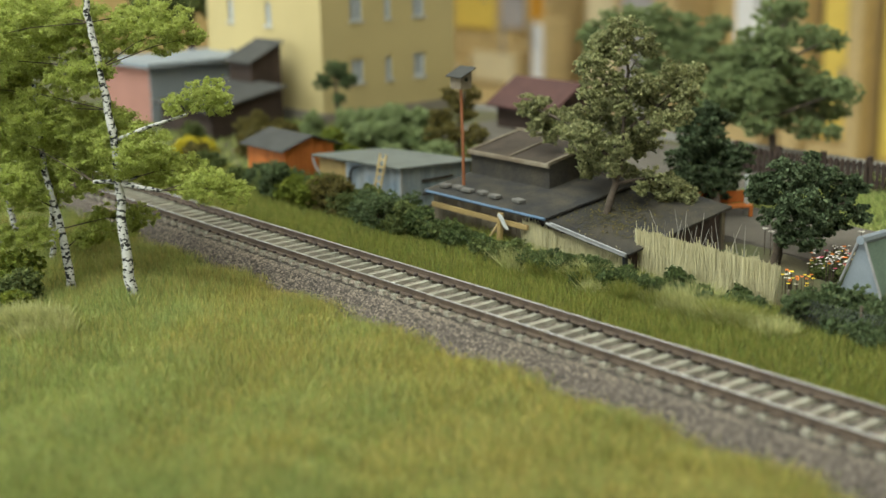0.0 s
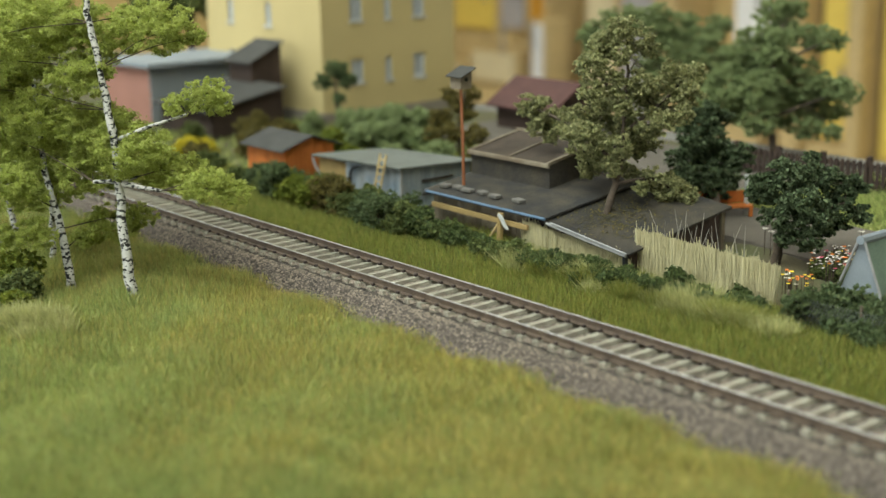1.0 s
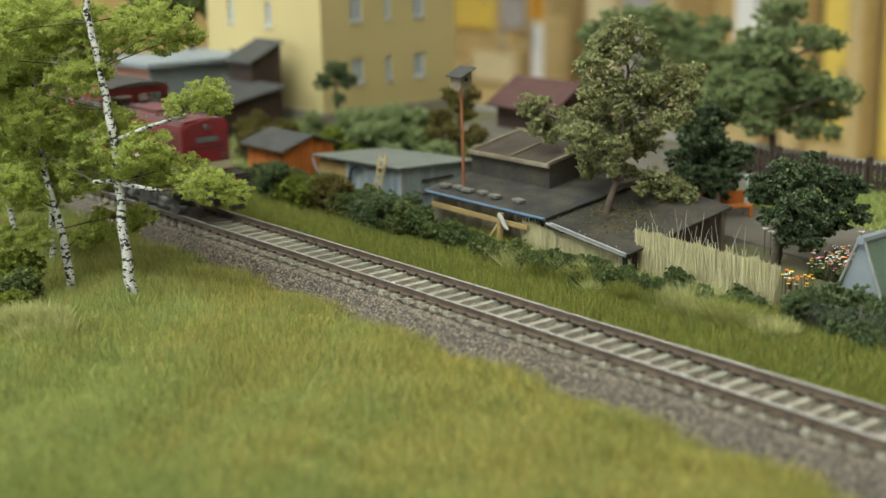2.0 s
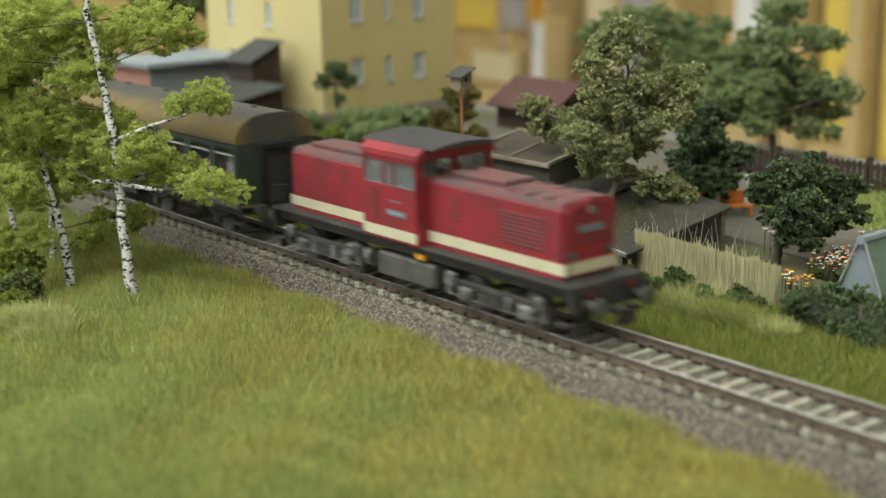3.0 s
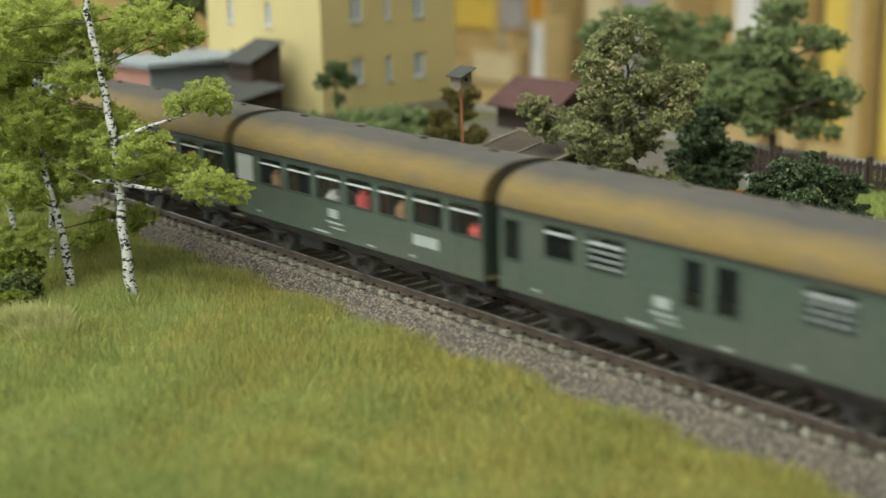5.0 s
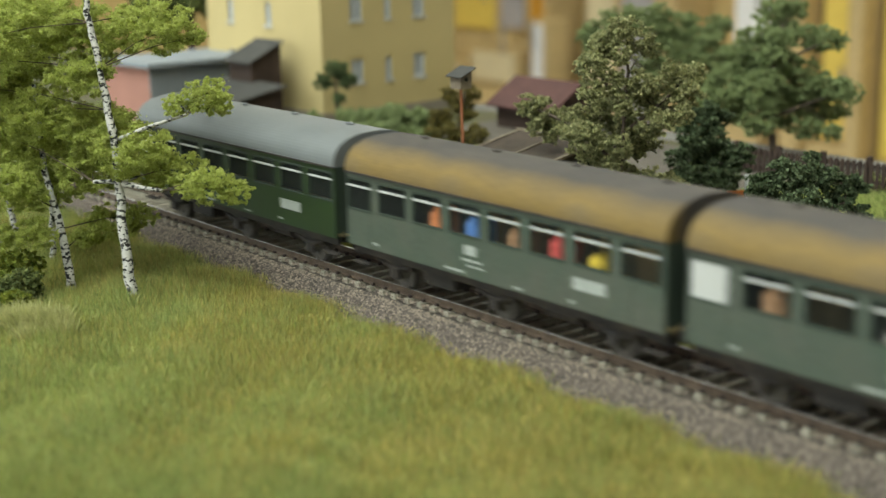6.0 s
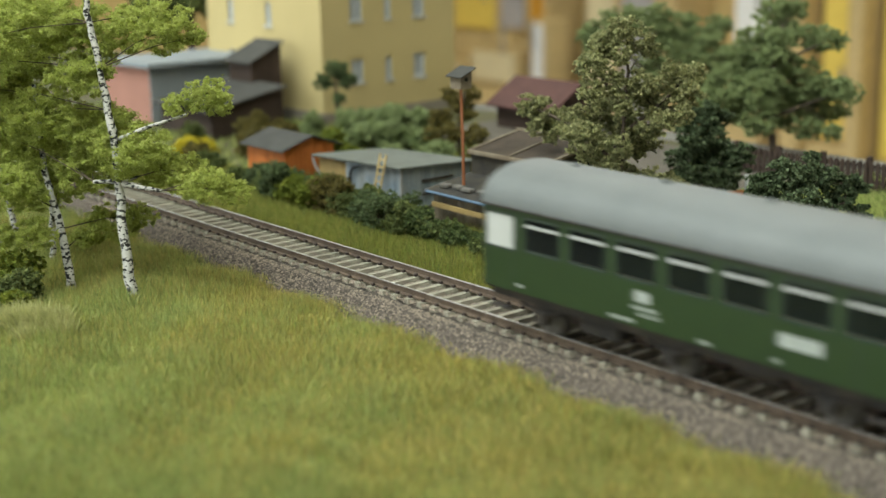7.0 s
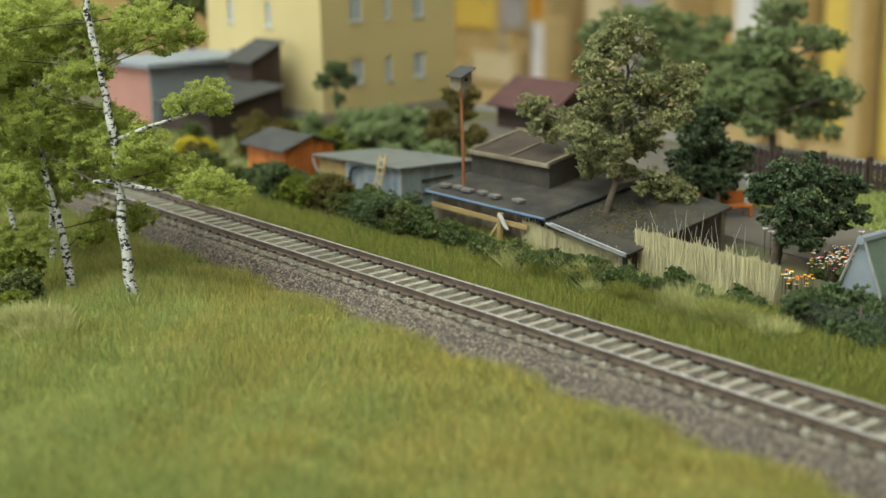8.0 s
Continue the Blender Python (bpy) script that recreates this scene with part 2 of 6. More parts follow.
def weathered_roof():
    """Coach roof: black along the ridge, rusty ochre towards the gutters as streaky dirt, grey-brown at their edge."""
    m = mat("rusty_dusted_roof", (0.05, 0.045, 0.042), 0.75, 0.12, 70.0, 0.1, color2=(0.07, 0.06, 0.05), fine=700)
    nt = m.node_tree
    hue = [n for n in nt.nodes if n.type == "HUE_SAT"][0]
    src = hue.inputs["Color"].links[0].from_socket
    tc = [n for n in nt.nodes if n.type == "TEX_COORD"][0]
    sep, ab = nt.nodes.new("ShaderNodeSeparateXYZ"), nt.nodes.new("ShaderNodeMath")
    ab.operation = "ABSOLUTE"
    nt.links.new(tc.outputs["Object"], sep.inputs[0])
    nt.links.new(sep.outputs[1], ab.inputs[0])
    n = nt.nodes.new("ShaderNodeTexNoise")
    n.inputs["Scale"].default_value = 45.0
    nt.links.new(tc.outputs["Object"], n.inputs["Vector"])
    w = nt.nodes.new("ShaderNodeMath")
    w.operation = "MULTIPLY_ADD"
    w.inputs[1].default_value, w.inputs[2].default_value = 0.008, -0.004
    nt.links.new(n.outputs["Fac"], w.inputs[0])
    add = nt.nodes.new("ShaderNodeMath")
    nt.links.new(ab.outputs[0], add.inputs[0])
    nt.links.new(w.outputs[0], add.inputs[1])
    r = nt.nodes.new("ShaderNodeMapRange")
    r.inputs[1].default_value, r.inputs[2].default_value = 0.0085, 0.0165
    nt.links.new(add.outputs[0], r.inputs[0])
    mx = nt.nodes.new("ShaderNodeMix")
    mx.data_type = "RGBA"
    nt.links.new(r.outputs[0], mx.inputs[0])
    nt.links.new(src, mx.inputs[6])
    mx.inputs[7].default_value = (0.175, 0.115, 0.033, 1)
    # darker grey-brown tone along the gutter
    eave = nt.nodes.new("ShaderNodeMapRange")
    eave.inputs[1].default_value, eave.inputs[2].default_value, eave.inputs[4].default_value = 0.0165, 0.0188, 0.75
    nt.links.new(add.outputs[0], eave.inputs[0])
    my = nt.nodes.new("ShaderNodeMix")
    my.data_type = "RGBA"
    nt.links.new(eave.outputs[0], my.inputs[0])
    nt.links.new(mx.outputs[2], my.inputs[6])
    my.inputs[7].default_value = (0.135, 0.10, 0.052, 1)
    nt.links.new(my.outputs[2], hue.inputs["Color"])
    return m


M["oldroof"] = weathered_roof()


# ---- building helpers ----
def thing(name, label, category, at=(0, 0, 0), rz=0.0, group="", kind=""):
    e = new(name)
    e.empty_display_size = 0.01
    e.matrix_basis = pose(at[0] * U, at[1] * U, at[2] * U, 0, 0, rz)
    return tagged(e, label, category, group, kind)


def mesh_object(name, me, material, parent=None, label=""):
    me.materials.append(M[material] if isinstance(material, str) else material)
    ob = new(name, me)
    if parent is not None:
        ob.parent = parent
    if label:
        ob["label"] = label
    return ob


def part(name, bm, material, parent=None, label="", smooth=False, at=None):
    """Links a bmesh built in centimetres as one mesh object under a thing or part."""
    bmesh.ops.scale(bm, vec=(U, U, U), verts=bm.verts)
    bmesh.ops.recalc_face_normals(bm, faces=bm.faces)
    me = bpy.data.meshes.new(name)
    bm.to_mesh(me)
    bm.free()
    if smooth:
        me.polygons.foreach_set("use_smooth", [True] * len(me.polygons))
    ob = mesh_object(name, me, material, parent, label)
    if at is not None:
        ob.location = Vector(at) * U
    return ob


def box(x0, x1, y0, y1, z0, z1, bevel=0.0, bm=None):
    """A box between two corners, its edges bevelled; added to bm where one is given."""
    own = bmesh.new()
    bmesh.ops.create_cube(own, size=1.0)
    for v in own.verts:
        v.co = Vector(((x0 + x1) / 2 + v.co.x * (x1 - x0), (y0 + y1) / 2 + v.co.y * (y1 - y0), (z0 + z1) / 2 + v.co.z * (z1 - z0)))
    if bevel:
        bmesh.ops.bevel(own, geom=own.edges[:], offset=bevel, segments=1, affect="EDGES")
    return own if bm is None else join(bm, own)


def join(bm, other):
    index = {}
    for v in other.verts:
        index[v] = bm.verts.new(v.co)
    for f in other.faces:
        bm.faces.new([index[v] for v in f.verts])
    other.free()
    return bm


def prism(outline, axis, a, b):
    """An outline (pairs) extruded along axis from a to b. axis x: pairs are y, z; axis y: x, z; axis z: x, y."""
    bm = bmesh.new()
    put = {"x": lambda p, k: (k, p[0], p[1]), "y": lambda p, k: (p[0], k, p[1]), "z": lambda p, k: (p[0], p[1], k)}[axis]
    lo, hi = [bm.verts.new(put(p, a)) for p in outline], [bm.verts.new(put(p, b)) for p in outline]
    n = len(outline)
    bm.faces.new(lo)
    bm.faces.new(hi[::-1])
    for i in range(n):
        bm.faces.new([lo[i], hi[i], hi[(i + 1) % n], lo[(i + 1) % n]])
    return bm


def tube(points, radii, sides=7, bm=None):
    """A tapered limb along points."""
    bm = bm or bmesh.new()
    pts = [Vector(p) for p in points]
    rings = []
    for i, p in enumerate(pts):
        d = (pts[min(i + 1, len(pts) - 1)] - pts[max(i - 1, 0)]).normalized()
        s = d.cross(Vector((0.31, 0.95, 0.05))).normalized()
        t = d.cross(s)
        rings.append([bm.verts.new(p + (s * math.cos(k * math.tau / sides) + t * math.sin(k * math.tau / sides)) * radii[i]) for k in range(sides)])
    for a, b in zip(rings, rings[1:]):
        for k in range(sides):
            bm.faces.new([a[k], a[(k + 1) % sides], b[(k + 1) % sides], b[k]])
    bm.faces.new(rings[0][::-1])
    bm.faces.new(rings[-1])
    return bm


def disc(cx, cy, cz, r, half, axis="y", sides=16, bm=None):
    """A short cylinder about an axis."""
    d = {"x": Vector((1, 0, 0)), "y": Vector((0, 1, 0)), "z": Vector((0, 0, 1))}[axis]
    c = Vector((cx, cy, cz))
    return tube([c - d * half, c + d * half], [r, r], sides, bm)


def raw_mesh(name, verts, faces):
    """A mesh from number arrays; all faces have the same count of corners."""
    me = bpy.data.meshes.new(name)
    n, k = len(faces), faces.shape[1]
    me.vertices.add(len(verts))
    me.vertices.foreach_set("co", (verts * U).astype(np.float32).ravel())
    me.loops.add(n * k)
    me.loops.foreach_set("vertex_index", faces.astype(np.int32).ravel())
    me.polygons.add(n)
    me.polygons.foreach_set("loop_start", (np.arange(n) * k).astype(np.int32))
    me.polygons.foreach_set("loop_total", np.full(n, k, dtype=np.int32))
    me.update(calc_edges=True)
    return me


RNG = np.random.default_rng(7)


def leaf_mesh(name, blobs, size, per_area, flat=1.0, fine=1.0, droop=0.0):
    """Leaves in many small uneven tufts that fill each clump; fine foliage is three-cornered flakes. blobs: x, y, z, radius."""
    verts = []
    for cx, cy, cz, r in blobs:
        tufts = int((26 + 30 * r) / fine)
        d = RNG.normal(size=(tufts, 3))
        d /= np.linalg.norm(d, axis=1)[:, None]
        reach = r * RNG.uniform(0.15, 1.0, tufts) ** 0.6
        centre = np.array((cx, cy, cz)) + d * reach[:, None] * np.array((1, 1, 0.85 * flat))
        small = np.clip(r * RNG.uniform(0.16, 0.34, tufts) * fine, 0.08, 0.5)
        for c, rr in zip(centre, small):
            n = max(8, int(per_area * rr * rr * 9.0))
            p = RNG.normal(size=(n, 3))
            p /= np.linalg.norm(p, axis=1)[:, None]
            q = c + p * ((RNG.uniform(0.2, 1.15, n) if fine == 1.0 else np.abs(RNG.normal(0.55, 0.42, n))) * rr)[:, None] * np.array((1, 1, 0.8 if fine == 1.0 else 0.55))
            q[:, 2] -= droop * RNG.random(n) * rr
            a = RNG.normal(size=(n, 3))
            a /= np.linalg.norm(a, axis=1)[:, None]
            b = np.cross(a, RNG.normal(size=(n, 3)))
            b /= np.linalg.norm(b, axis=1)[:, None]
            s = size * RNG.uniform(0.6, 1.35, n)[:, None]
            if fine <= 0.6:
                s *= 1.3
                verts.append(np.stack([q - a * s * 0.5, q + b * s * 0.45, q + a * s * 0.5], 1))
            else:
                verts.append(np.stack([q - a * s * 0.5, q + b * s * 0.33, q + a * s * 0.5, q - b * s * 0.33], 1))
    corners = verts[0].shape[1]
    v = np.concatenate(verts).reshape(-1, 3)
    return raw_mesh(name, v, np.arange(len(v)).reshape(-1, corners))


def blade_mesh(name, xy, z, height, width, lean):
    """Grass blades, each a stiff tapering fibre."""
    n = len(xy)
    a = RNG.uniform(0, math.tau, n)
    side = np.stack([np.cos(a), np.sin(a), np.zeros(n)], 1) * width * RNG.uniform(0.6, 1.2, n)[:, None]
    h = height * RNG.uniform(0.55, 1.15, n)
    l = RNG.normal(size=(n, 2)) * lean * h[:, None]
    base = np.column_stack([xy, z])
    tip = base + np.column_stack([l, h])
    v = np.stack([base - side, base + side, tip], 1).reshape(-1, 3)
    tri = np.arange(n * 3).reshape(-1, 3)
    return raw_mesh(name, v, tri)


def ground_height(x, y):
    """The modelled ground: level, with gentle humps away from the track."""
    w = np.clip((np.abs(y) - 3.0) / 4.0, 0, 1)
    return -1.0 + w * (0.18 * np.sin(x * 0.33 + 1.3) * np.cos(y * 0.41) + 0.1 * np.sin(x * 0.9 + y * 0.7))


# ---- the room ----
def setting(name, bm, material, label, kind="structure"):
    return tagged(part(name, bm, material), label, kind=kind)


setting("floor", box(-400, 260, -260, 320, -104, -100), "carpet", "plain brownish room floor")
setting("ceiling", box(-400, 260, -260, 320, 180, 184), "ceilingpaint", "white painted room ceiling")
north = box(-400, 260, 320, 326, -100, 105)
box(-400, -308, 320, 326, 105, 172, 0, north)
box(-222, 260, 320, 326, 105, 172, 0, north)
box(-400, 260, 320, 326, 172, 180, 0, north)
setting("wall_north", north, "roomwall", "yellow ochre painted room wall with a high window opening")
# the opening is assumed, made for the added south light
south = box(-400, 260, -266, -260, -100, 8)
box(-400, -205, -266, -260, 8, 142, 0, south)
box(65, 260, -266, -260, 8, 142, 0, south)
box(-400, 260, -266, -260, 142, 180, 0, south)
setting("wall_south", south, "ceilingpaint", "white painted room wall with an assumed wide window opening")
setting("wall_east", box(260, 266, -260, 320, -100, 180), "ceilingpaint", "white painted room wall")
west = box(-406, -400, -260, -200, -100, 180)
box(-406, -400, -40, 320, -100, 180, 0, west)
box(-406, -400, -200, -40, -100, -10, 0, west)
box(-406, -400, -200, -40, 150, 180, 0, west)
setting("wall_west", west, "roomwall", "yellow ochre painted room wall with a window opening")


# ---- layout board, ground and track ----
def ground():
    xs, ys = np.linspace(-180, 70, 251), np.linspace(-46, 33.2, 85)
    gx, gy = np.meshgrid(xs, ys, indexing="ij")
    v = np.column_stack([gx.ravel(), gy.ravel(), ground_height(gx, gy).ravel()])
    i = (np.arange(250)[:, None] * 85 + np.arange(84)[None, :]).ravel()
    me = raw_mesh("ground", v, np.column_stack([i, i + 85, i + 86, i + 1]))
    tagged(mesh_object("ground", me, "soil"), "modelled earth ground with grass and garden plots", kind="structure")
    legs = box(-180, 70, -46, 33.2, -10, -1.6)
    setting("layout_board", legs, "pine", "thick wooden board under the model landscape")
    for x in (-170, -60, 60):
        for y in (-40, 28):
            t = thing("board_leg", "square pine leg under the layout board", "table leg", (x, y, -100), group="legs of the board")
            part("post", box(-4, 4, -4, 4, 0, 90, 0.5), "pine", t)


ground()


def garden_path():
    bm = bmesh.new()
    for x0, x1, y0, y1, z in ((-7.5, 30, 14.2, 20.2, -0.78), (-34, -8, 22.5, 30, -0.77)):
        n = 12
        top = []
        for k in range(n + 1):
            x = x0 + (x1 - x0) * k / n
            w = 0.5 * math.sin(k * 1.7)
            top.append((bm.verts.new((x, y0 + w, z - 0.4)), bm.verts.new((x, y0 + 0.3 + w, z)), bm.verts.new((x, y1 + w * 0.5 - 0.3, z)), bm.verts.new((x, y1 + w * 0.5, z - 0.4))))
        for a, b in zip(top, top[1:]):
            for j in range(3):
                bm.faces.new([a[j], b[j], b[j + 1], a[j + 1]])
    setting("path", bm, "path", "trodden grey-brown sandy path between the gardens")


garden_path()
setting("pavement", box(-40, 66, 31, 33.0, -1.3, -0.72, 0.1), "paving", "pale grey paved yard behind the picket fence")

RAIL_Y = 0.92
X0, X1 = -176.0, 66.0


def ballast():
    outline = [(-3.1, -1.15), (-1.75, -0.42), (1.75, -0.42), (2.9, -1.15)]
    setting("ballast_bed", prism(outline, "x", X0, X1), "ballast", "sloped bed of grey-brown railway ballast")
    # loose stones over the stretch that is seen
    n = 100000
    x = RNG.uniform(-62, 18, n)
    y = RNG.uniform(-3.25, 2.95, n)
    top = np.where(y < -1.75, -0.42 - (-1.75 - y) * 0.54, np.where(y > 1.75, -0.42 - (y - 1.75) * 0.63, -0.42))
    top = np.where((np.abs(y) > 1.0) & (np.abs(y) < 1.4), top + 0.1, top)
    off = (np.abs(y) < 1.3) & (np.abs(((x / 0.683) % 1) - 0.5) < 0.27)
    keep = ~off | (RNG.random(n) < np.where(y < -1.05, 0.4, 0.03))
    x, y, top = x[keep], y[keep], top[keep]
    n = len(x)
    r = RNG.uniform(0.024, 0.055, n)
    d = np.array([(1, 0, 0), (-1, 0, 0), (0, 1, 0), (0, -1, 0), (0, 0, 1), (0, 0, -1)], float)
    a = RNG.uniform(0, math.tau, n)
    v = d[None] * RNG.uniform(0.6, 1.25, (n, 6, 1)) + RNG.normal(size=(n, 6, 3)) * 0.16
    v[..., 2] *= 0.8
    c, s = np.cos(a)[:, None], np.sin(a)[:, None]
    v = np.stack([v[..., 0] * c - v[..., 1] * s, v[..., 0] * s + v[..., 1] * c, v[..., 2]], -1) * r[:, None, None]
    v += np.stack([x, y, top + r * 0.35], 1)[:, None, :]
    f = np.array([(0, 2, 4), (2, 1, 4), (1, 3, 4), (3, 0, 4)])
    faces = (np.arange(n)[:, None, None] * 6 + f[None]).reshape(-1, 3)
    tagged(mesh_object("ballast_stones", raw_mesh("ballast_stones", v.reshape(-1, 3), faces), "stone"), "loose grey-brown crushed ballast stones along the track", "ballast", kind="stuff")


ballast()


def railway_track():
    t = thing("railway_track", "weathered model railway track with rusty rails on pale sleepers", "railway track")
    for y in (-RAIL_Y, RAIL_Y):
        r = part("rail", prism([(y - 0.11, -0.25), (y + 0.11, -0.25), (y + 0.10, -0.215), (y + 0.025, -0.19), (y + 0.025, -0.075), (y + 0.045, -0.055), (y + 0.045, -0.012), (y - 0.045, -0.012), (y - 0.045, -0.055), (y - 0.025, -0.075), (y - 0.025, -0.19), (y - 0.10, -0.215)], "x", X0, X1), "rust", t, "rusty brown steel rail")
        part("running_surface", prism([(y - 0.045, -0.012), (y + 0.045, -0.012), (y + 0.04, 0.0), (y - 0.04, 0.0)], "x", X0, X1), "railhead", r, "bright worn rail top")
    pitch = 0.683
    bm = prism([(-0.15, -0.45), (0.15, -0.45), (0.10, -0.25), (-0.10, -0.25)], "y", -1.26, 1.26)
    bmesh.ops.scale(bm, vec=(U, U, U), verts=bm.verts)
    # worn hollow between the rails
    bmesh.ops.bisect_plane(bm, geom=bm.verts[:] + bm.edges[:] + bm.faces[:], plane_co=(0, -0.5 * U, 0), plane_no=(0, 1, 0))
    bmesh.ops.bisect_plane(bm, geom=bm.verts[:] + bm.edges[:] + bm.faces[:], plane_co=(0, 0.5 * U, 0), plane_no=(0, 1, 0))
    for v in bm.verts:
        if abs(v.co.y) < 0.6 * U and v.co.z > -0.3 * U:
            v.co.z -= 0.035 * U
    bmesh.ops.recalc_face_normals(bm, faces=bm.faces)
    me = bpy.data.meshes.new("sleeper")
    bm.to_mesh(me)
    bm.free()
    me.materials.append(M["sleeper"])
    clips = bmesh.new()
    for k in range(-96, 28):
        x = (k + 0.5) * pitch
        s = new("sleeper", me)
        s.parent = t
        s.matrix_basis = pose(x * U, 0, random.uniform(-0.012, 0.012) * U, 0, 0, random.uniform(-0.8, 0.8))
        for y in (-RAIL_Y - 0.14, -RAIL_Y + 0.14, RAIL_Y - 0.14, RAIL_Y + 0.14):
            box(x - 0.06, x + 0.06, y - 0.06, y + 0.06, -0.26, -0.17, 0.015, clips)
    part("fastener_run", clips, "fastener", t)["kind"] = "stuff"
    far = bmesh.new()
    for k in [*range(-257, -96), *range(28, 96)]:
        box((k + 0.5) * pitch - 0.14, (k + 0.5) * pitch + 0.14, -1.26, 1.26, -0.45, -0.25, 0, far)
    part("sleeper_run", far, "sleeper", t)["kind"] = "stuff"


railway_track()


# ---- grass ----
def scatter(n, x0, x1, y0, y1, clump=0.0):
    x, y = RNG.uniform(x0, x1, n), RNG.uniform(y0, y1, n)
    if clump:
        k = np.sin(x * 1.9 + 2 * np.sin(y * 1.3)) * np.sin(y * 2.3 + np.sin(x * 0.8)) + RNG.normal(size=n) * 0.8
        keep = k > -clump
        x, y = x[keep], y[keep]
    return np.column_stack([x, y])


def grass_fields():
    # the near meadow, sown over the wedge of board between the trees and the track
    xy = scatter(1300000, -46, 22, -21, -2.1, 1.9)
    d = xy - np.array((30.0, -27.7))
    along = d @ np.array((-0.775, 0.632))
    across = d @ np.array((0.632, 0.775))
    xy = xy[(along > 23) & (np.abs(across) < along * 0.36 + 2)]
    edge = -2.22 + 0.2 * np.sin(xy[:, 0] * 0.8) + 0.18 * np.sin(xy[:, 0] * 2.7) + RNG.normal(size=len(xy)) * 0.16
    xy = xy[xy[:, 1] < edge]
    # drier towards the track, greener in the hollow round the birches and away from the line
    x, y = xy[:, 0], xy[:, 1]
    green = 0.42 + 0.055 * (-5.2 - y) + 0.014 * (-6.0 - x) + 0.2 * np.sin(x * 0.55 + 1.0) * np.sin(y * 0.7 + 0.4) + 0.12 * np.sin(x * 1.7 + y * 1.1)
    fresh = RNG.random(len(xy)) < np.clip(green, 0.2, 0.88)
    tall = 0.44 * (0.85 + 0.25 * np.sin(x * 1.3 + 2.0 * np.sin(y * 0.9)) * np.sin(y * 1.6)) * RNG.choice([0.6, 1.0, 1.25], len(xy), p=[0.35, 0.5, 0.15])
    for pick, leaf, label in ((~fresh, "grass", "dry yellow-green meadow grass sloping to the track"), (fresh, "freshgrass", "fresh green meadow grass among the dry blades")):
        p = xy[pick]
        me = blade_mesh("meadow_grass", p, ground_height(p[:, 0], p[:, 1]) - 0.02, tall[pick], 0.019, 0.34)
        tagged(mesh_object("meadow_grass", me, leaf), label, "grass", kind="stuff")
    xy = scatter(150000, -60, 20, 2.3, 8.6, 1.5)
    xy = xy[xy[:, 1] > 2.45 + 0.25 * np.sin(xy[:, 0] * 1.1) + RNG.normal(size=len(xy)) * 0.12]
    me = blade_mesh("verge_grass", xy, ground_height(xy[:, 0], xy[:, 1]) - 0.02, 0.42, 0.022, 0.32)
    tagged(mesh_object("verge_grass", me, "grass2"), "short green verge grass beside the track", "grass", kind="stuff")
    xy = np.concatenate([scatter(9000, -12, 12, 27, 30.5, 1.6), scatter(26000, -9, 14, 19.9, 26.2, 1.9), scatter(12000, -60, -14, 8, 22, 1.0)])
    me = blade_mesh("garden_grass", xy, ground_height(xy[:, 0], xy[:, 1]) - 0.02, 0.4, 0.05, 0.35)
    tagged(mesh_object("garden_grass", me, "freshgrass"), "patchy green grass in the garden plots", "grass", kind="stuff")


grass_fields()


def tussock(x, y, r, n, h=1.0, material="hay", label="pale dry grass tussock leaning in the meadow"):
    n = n * 3
    a, q = RNG.uniform(0, math.tau, n), np.sqrt(RNG.random(n)) * r
    xy = np.column_stack([np.cos(a) * q, np.sin(a) * q])
    me = blade_mesh("tussock", xy, np.full(n, -0.05), h, 0.026, 0.5)
    ob = mesh_object("grass_tussock", me, material)
    ob.location = Vector((x, y, float(ground_height(np.array(x), np.array(y))))) * U
    tagged(ob, label, "grass", "grass tussocks")


for x, y, r, n, h in ((-12.0, -11.0, 0.7, 420, 0.85), (-11.2, -10.5, 0.5, 260, 0.75), (-12.6, -11.6, 0.6, 300, 0.8), (-10.2, -10.6, 0.4, 140, 0.65), (-10.6, -11.6, 0.4, 140, 0.6)):
    tussock(x, y, r, n, h)
for x, y, r, n, h in ((0.9, 6.7, 0.8, 700, 0.95), (0.0, 6.6, 0.6, 450, 0.8), (-1.4, 6.6, 0.6, 400, 0.8), (1.8, 6.3, 0.6, 450, 0.7), (-0.8, 6.9, 0.4, 300, 0.7), (3.6, 6.3, 0.6, 350, 0.6), (4.8, 6.1, 0.6, 350, 0.6)):
    tussock(x, y, r, n, h, "hay", "pale straw-coloured grass tuft beside the reed fence")


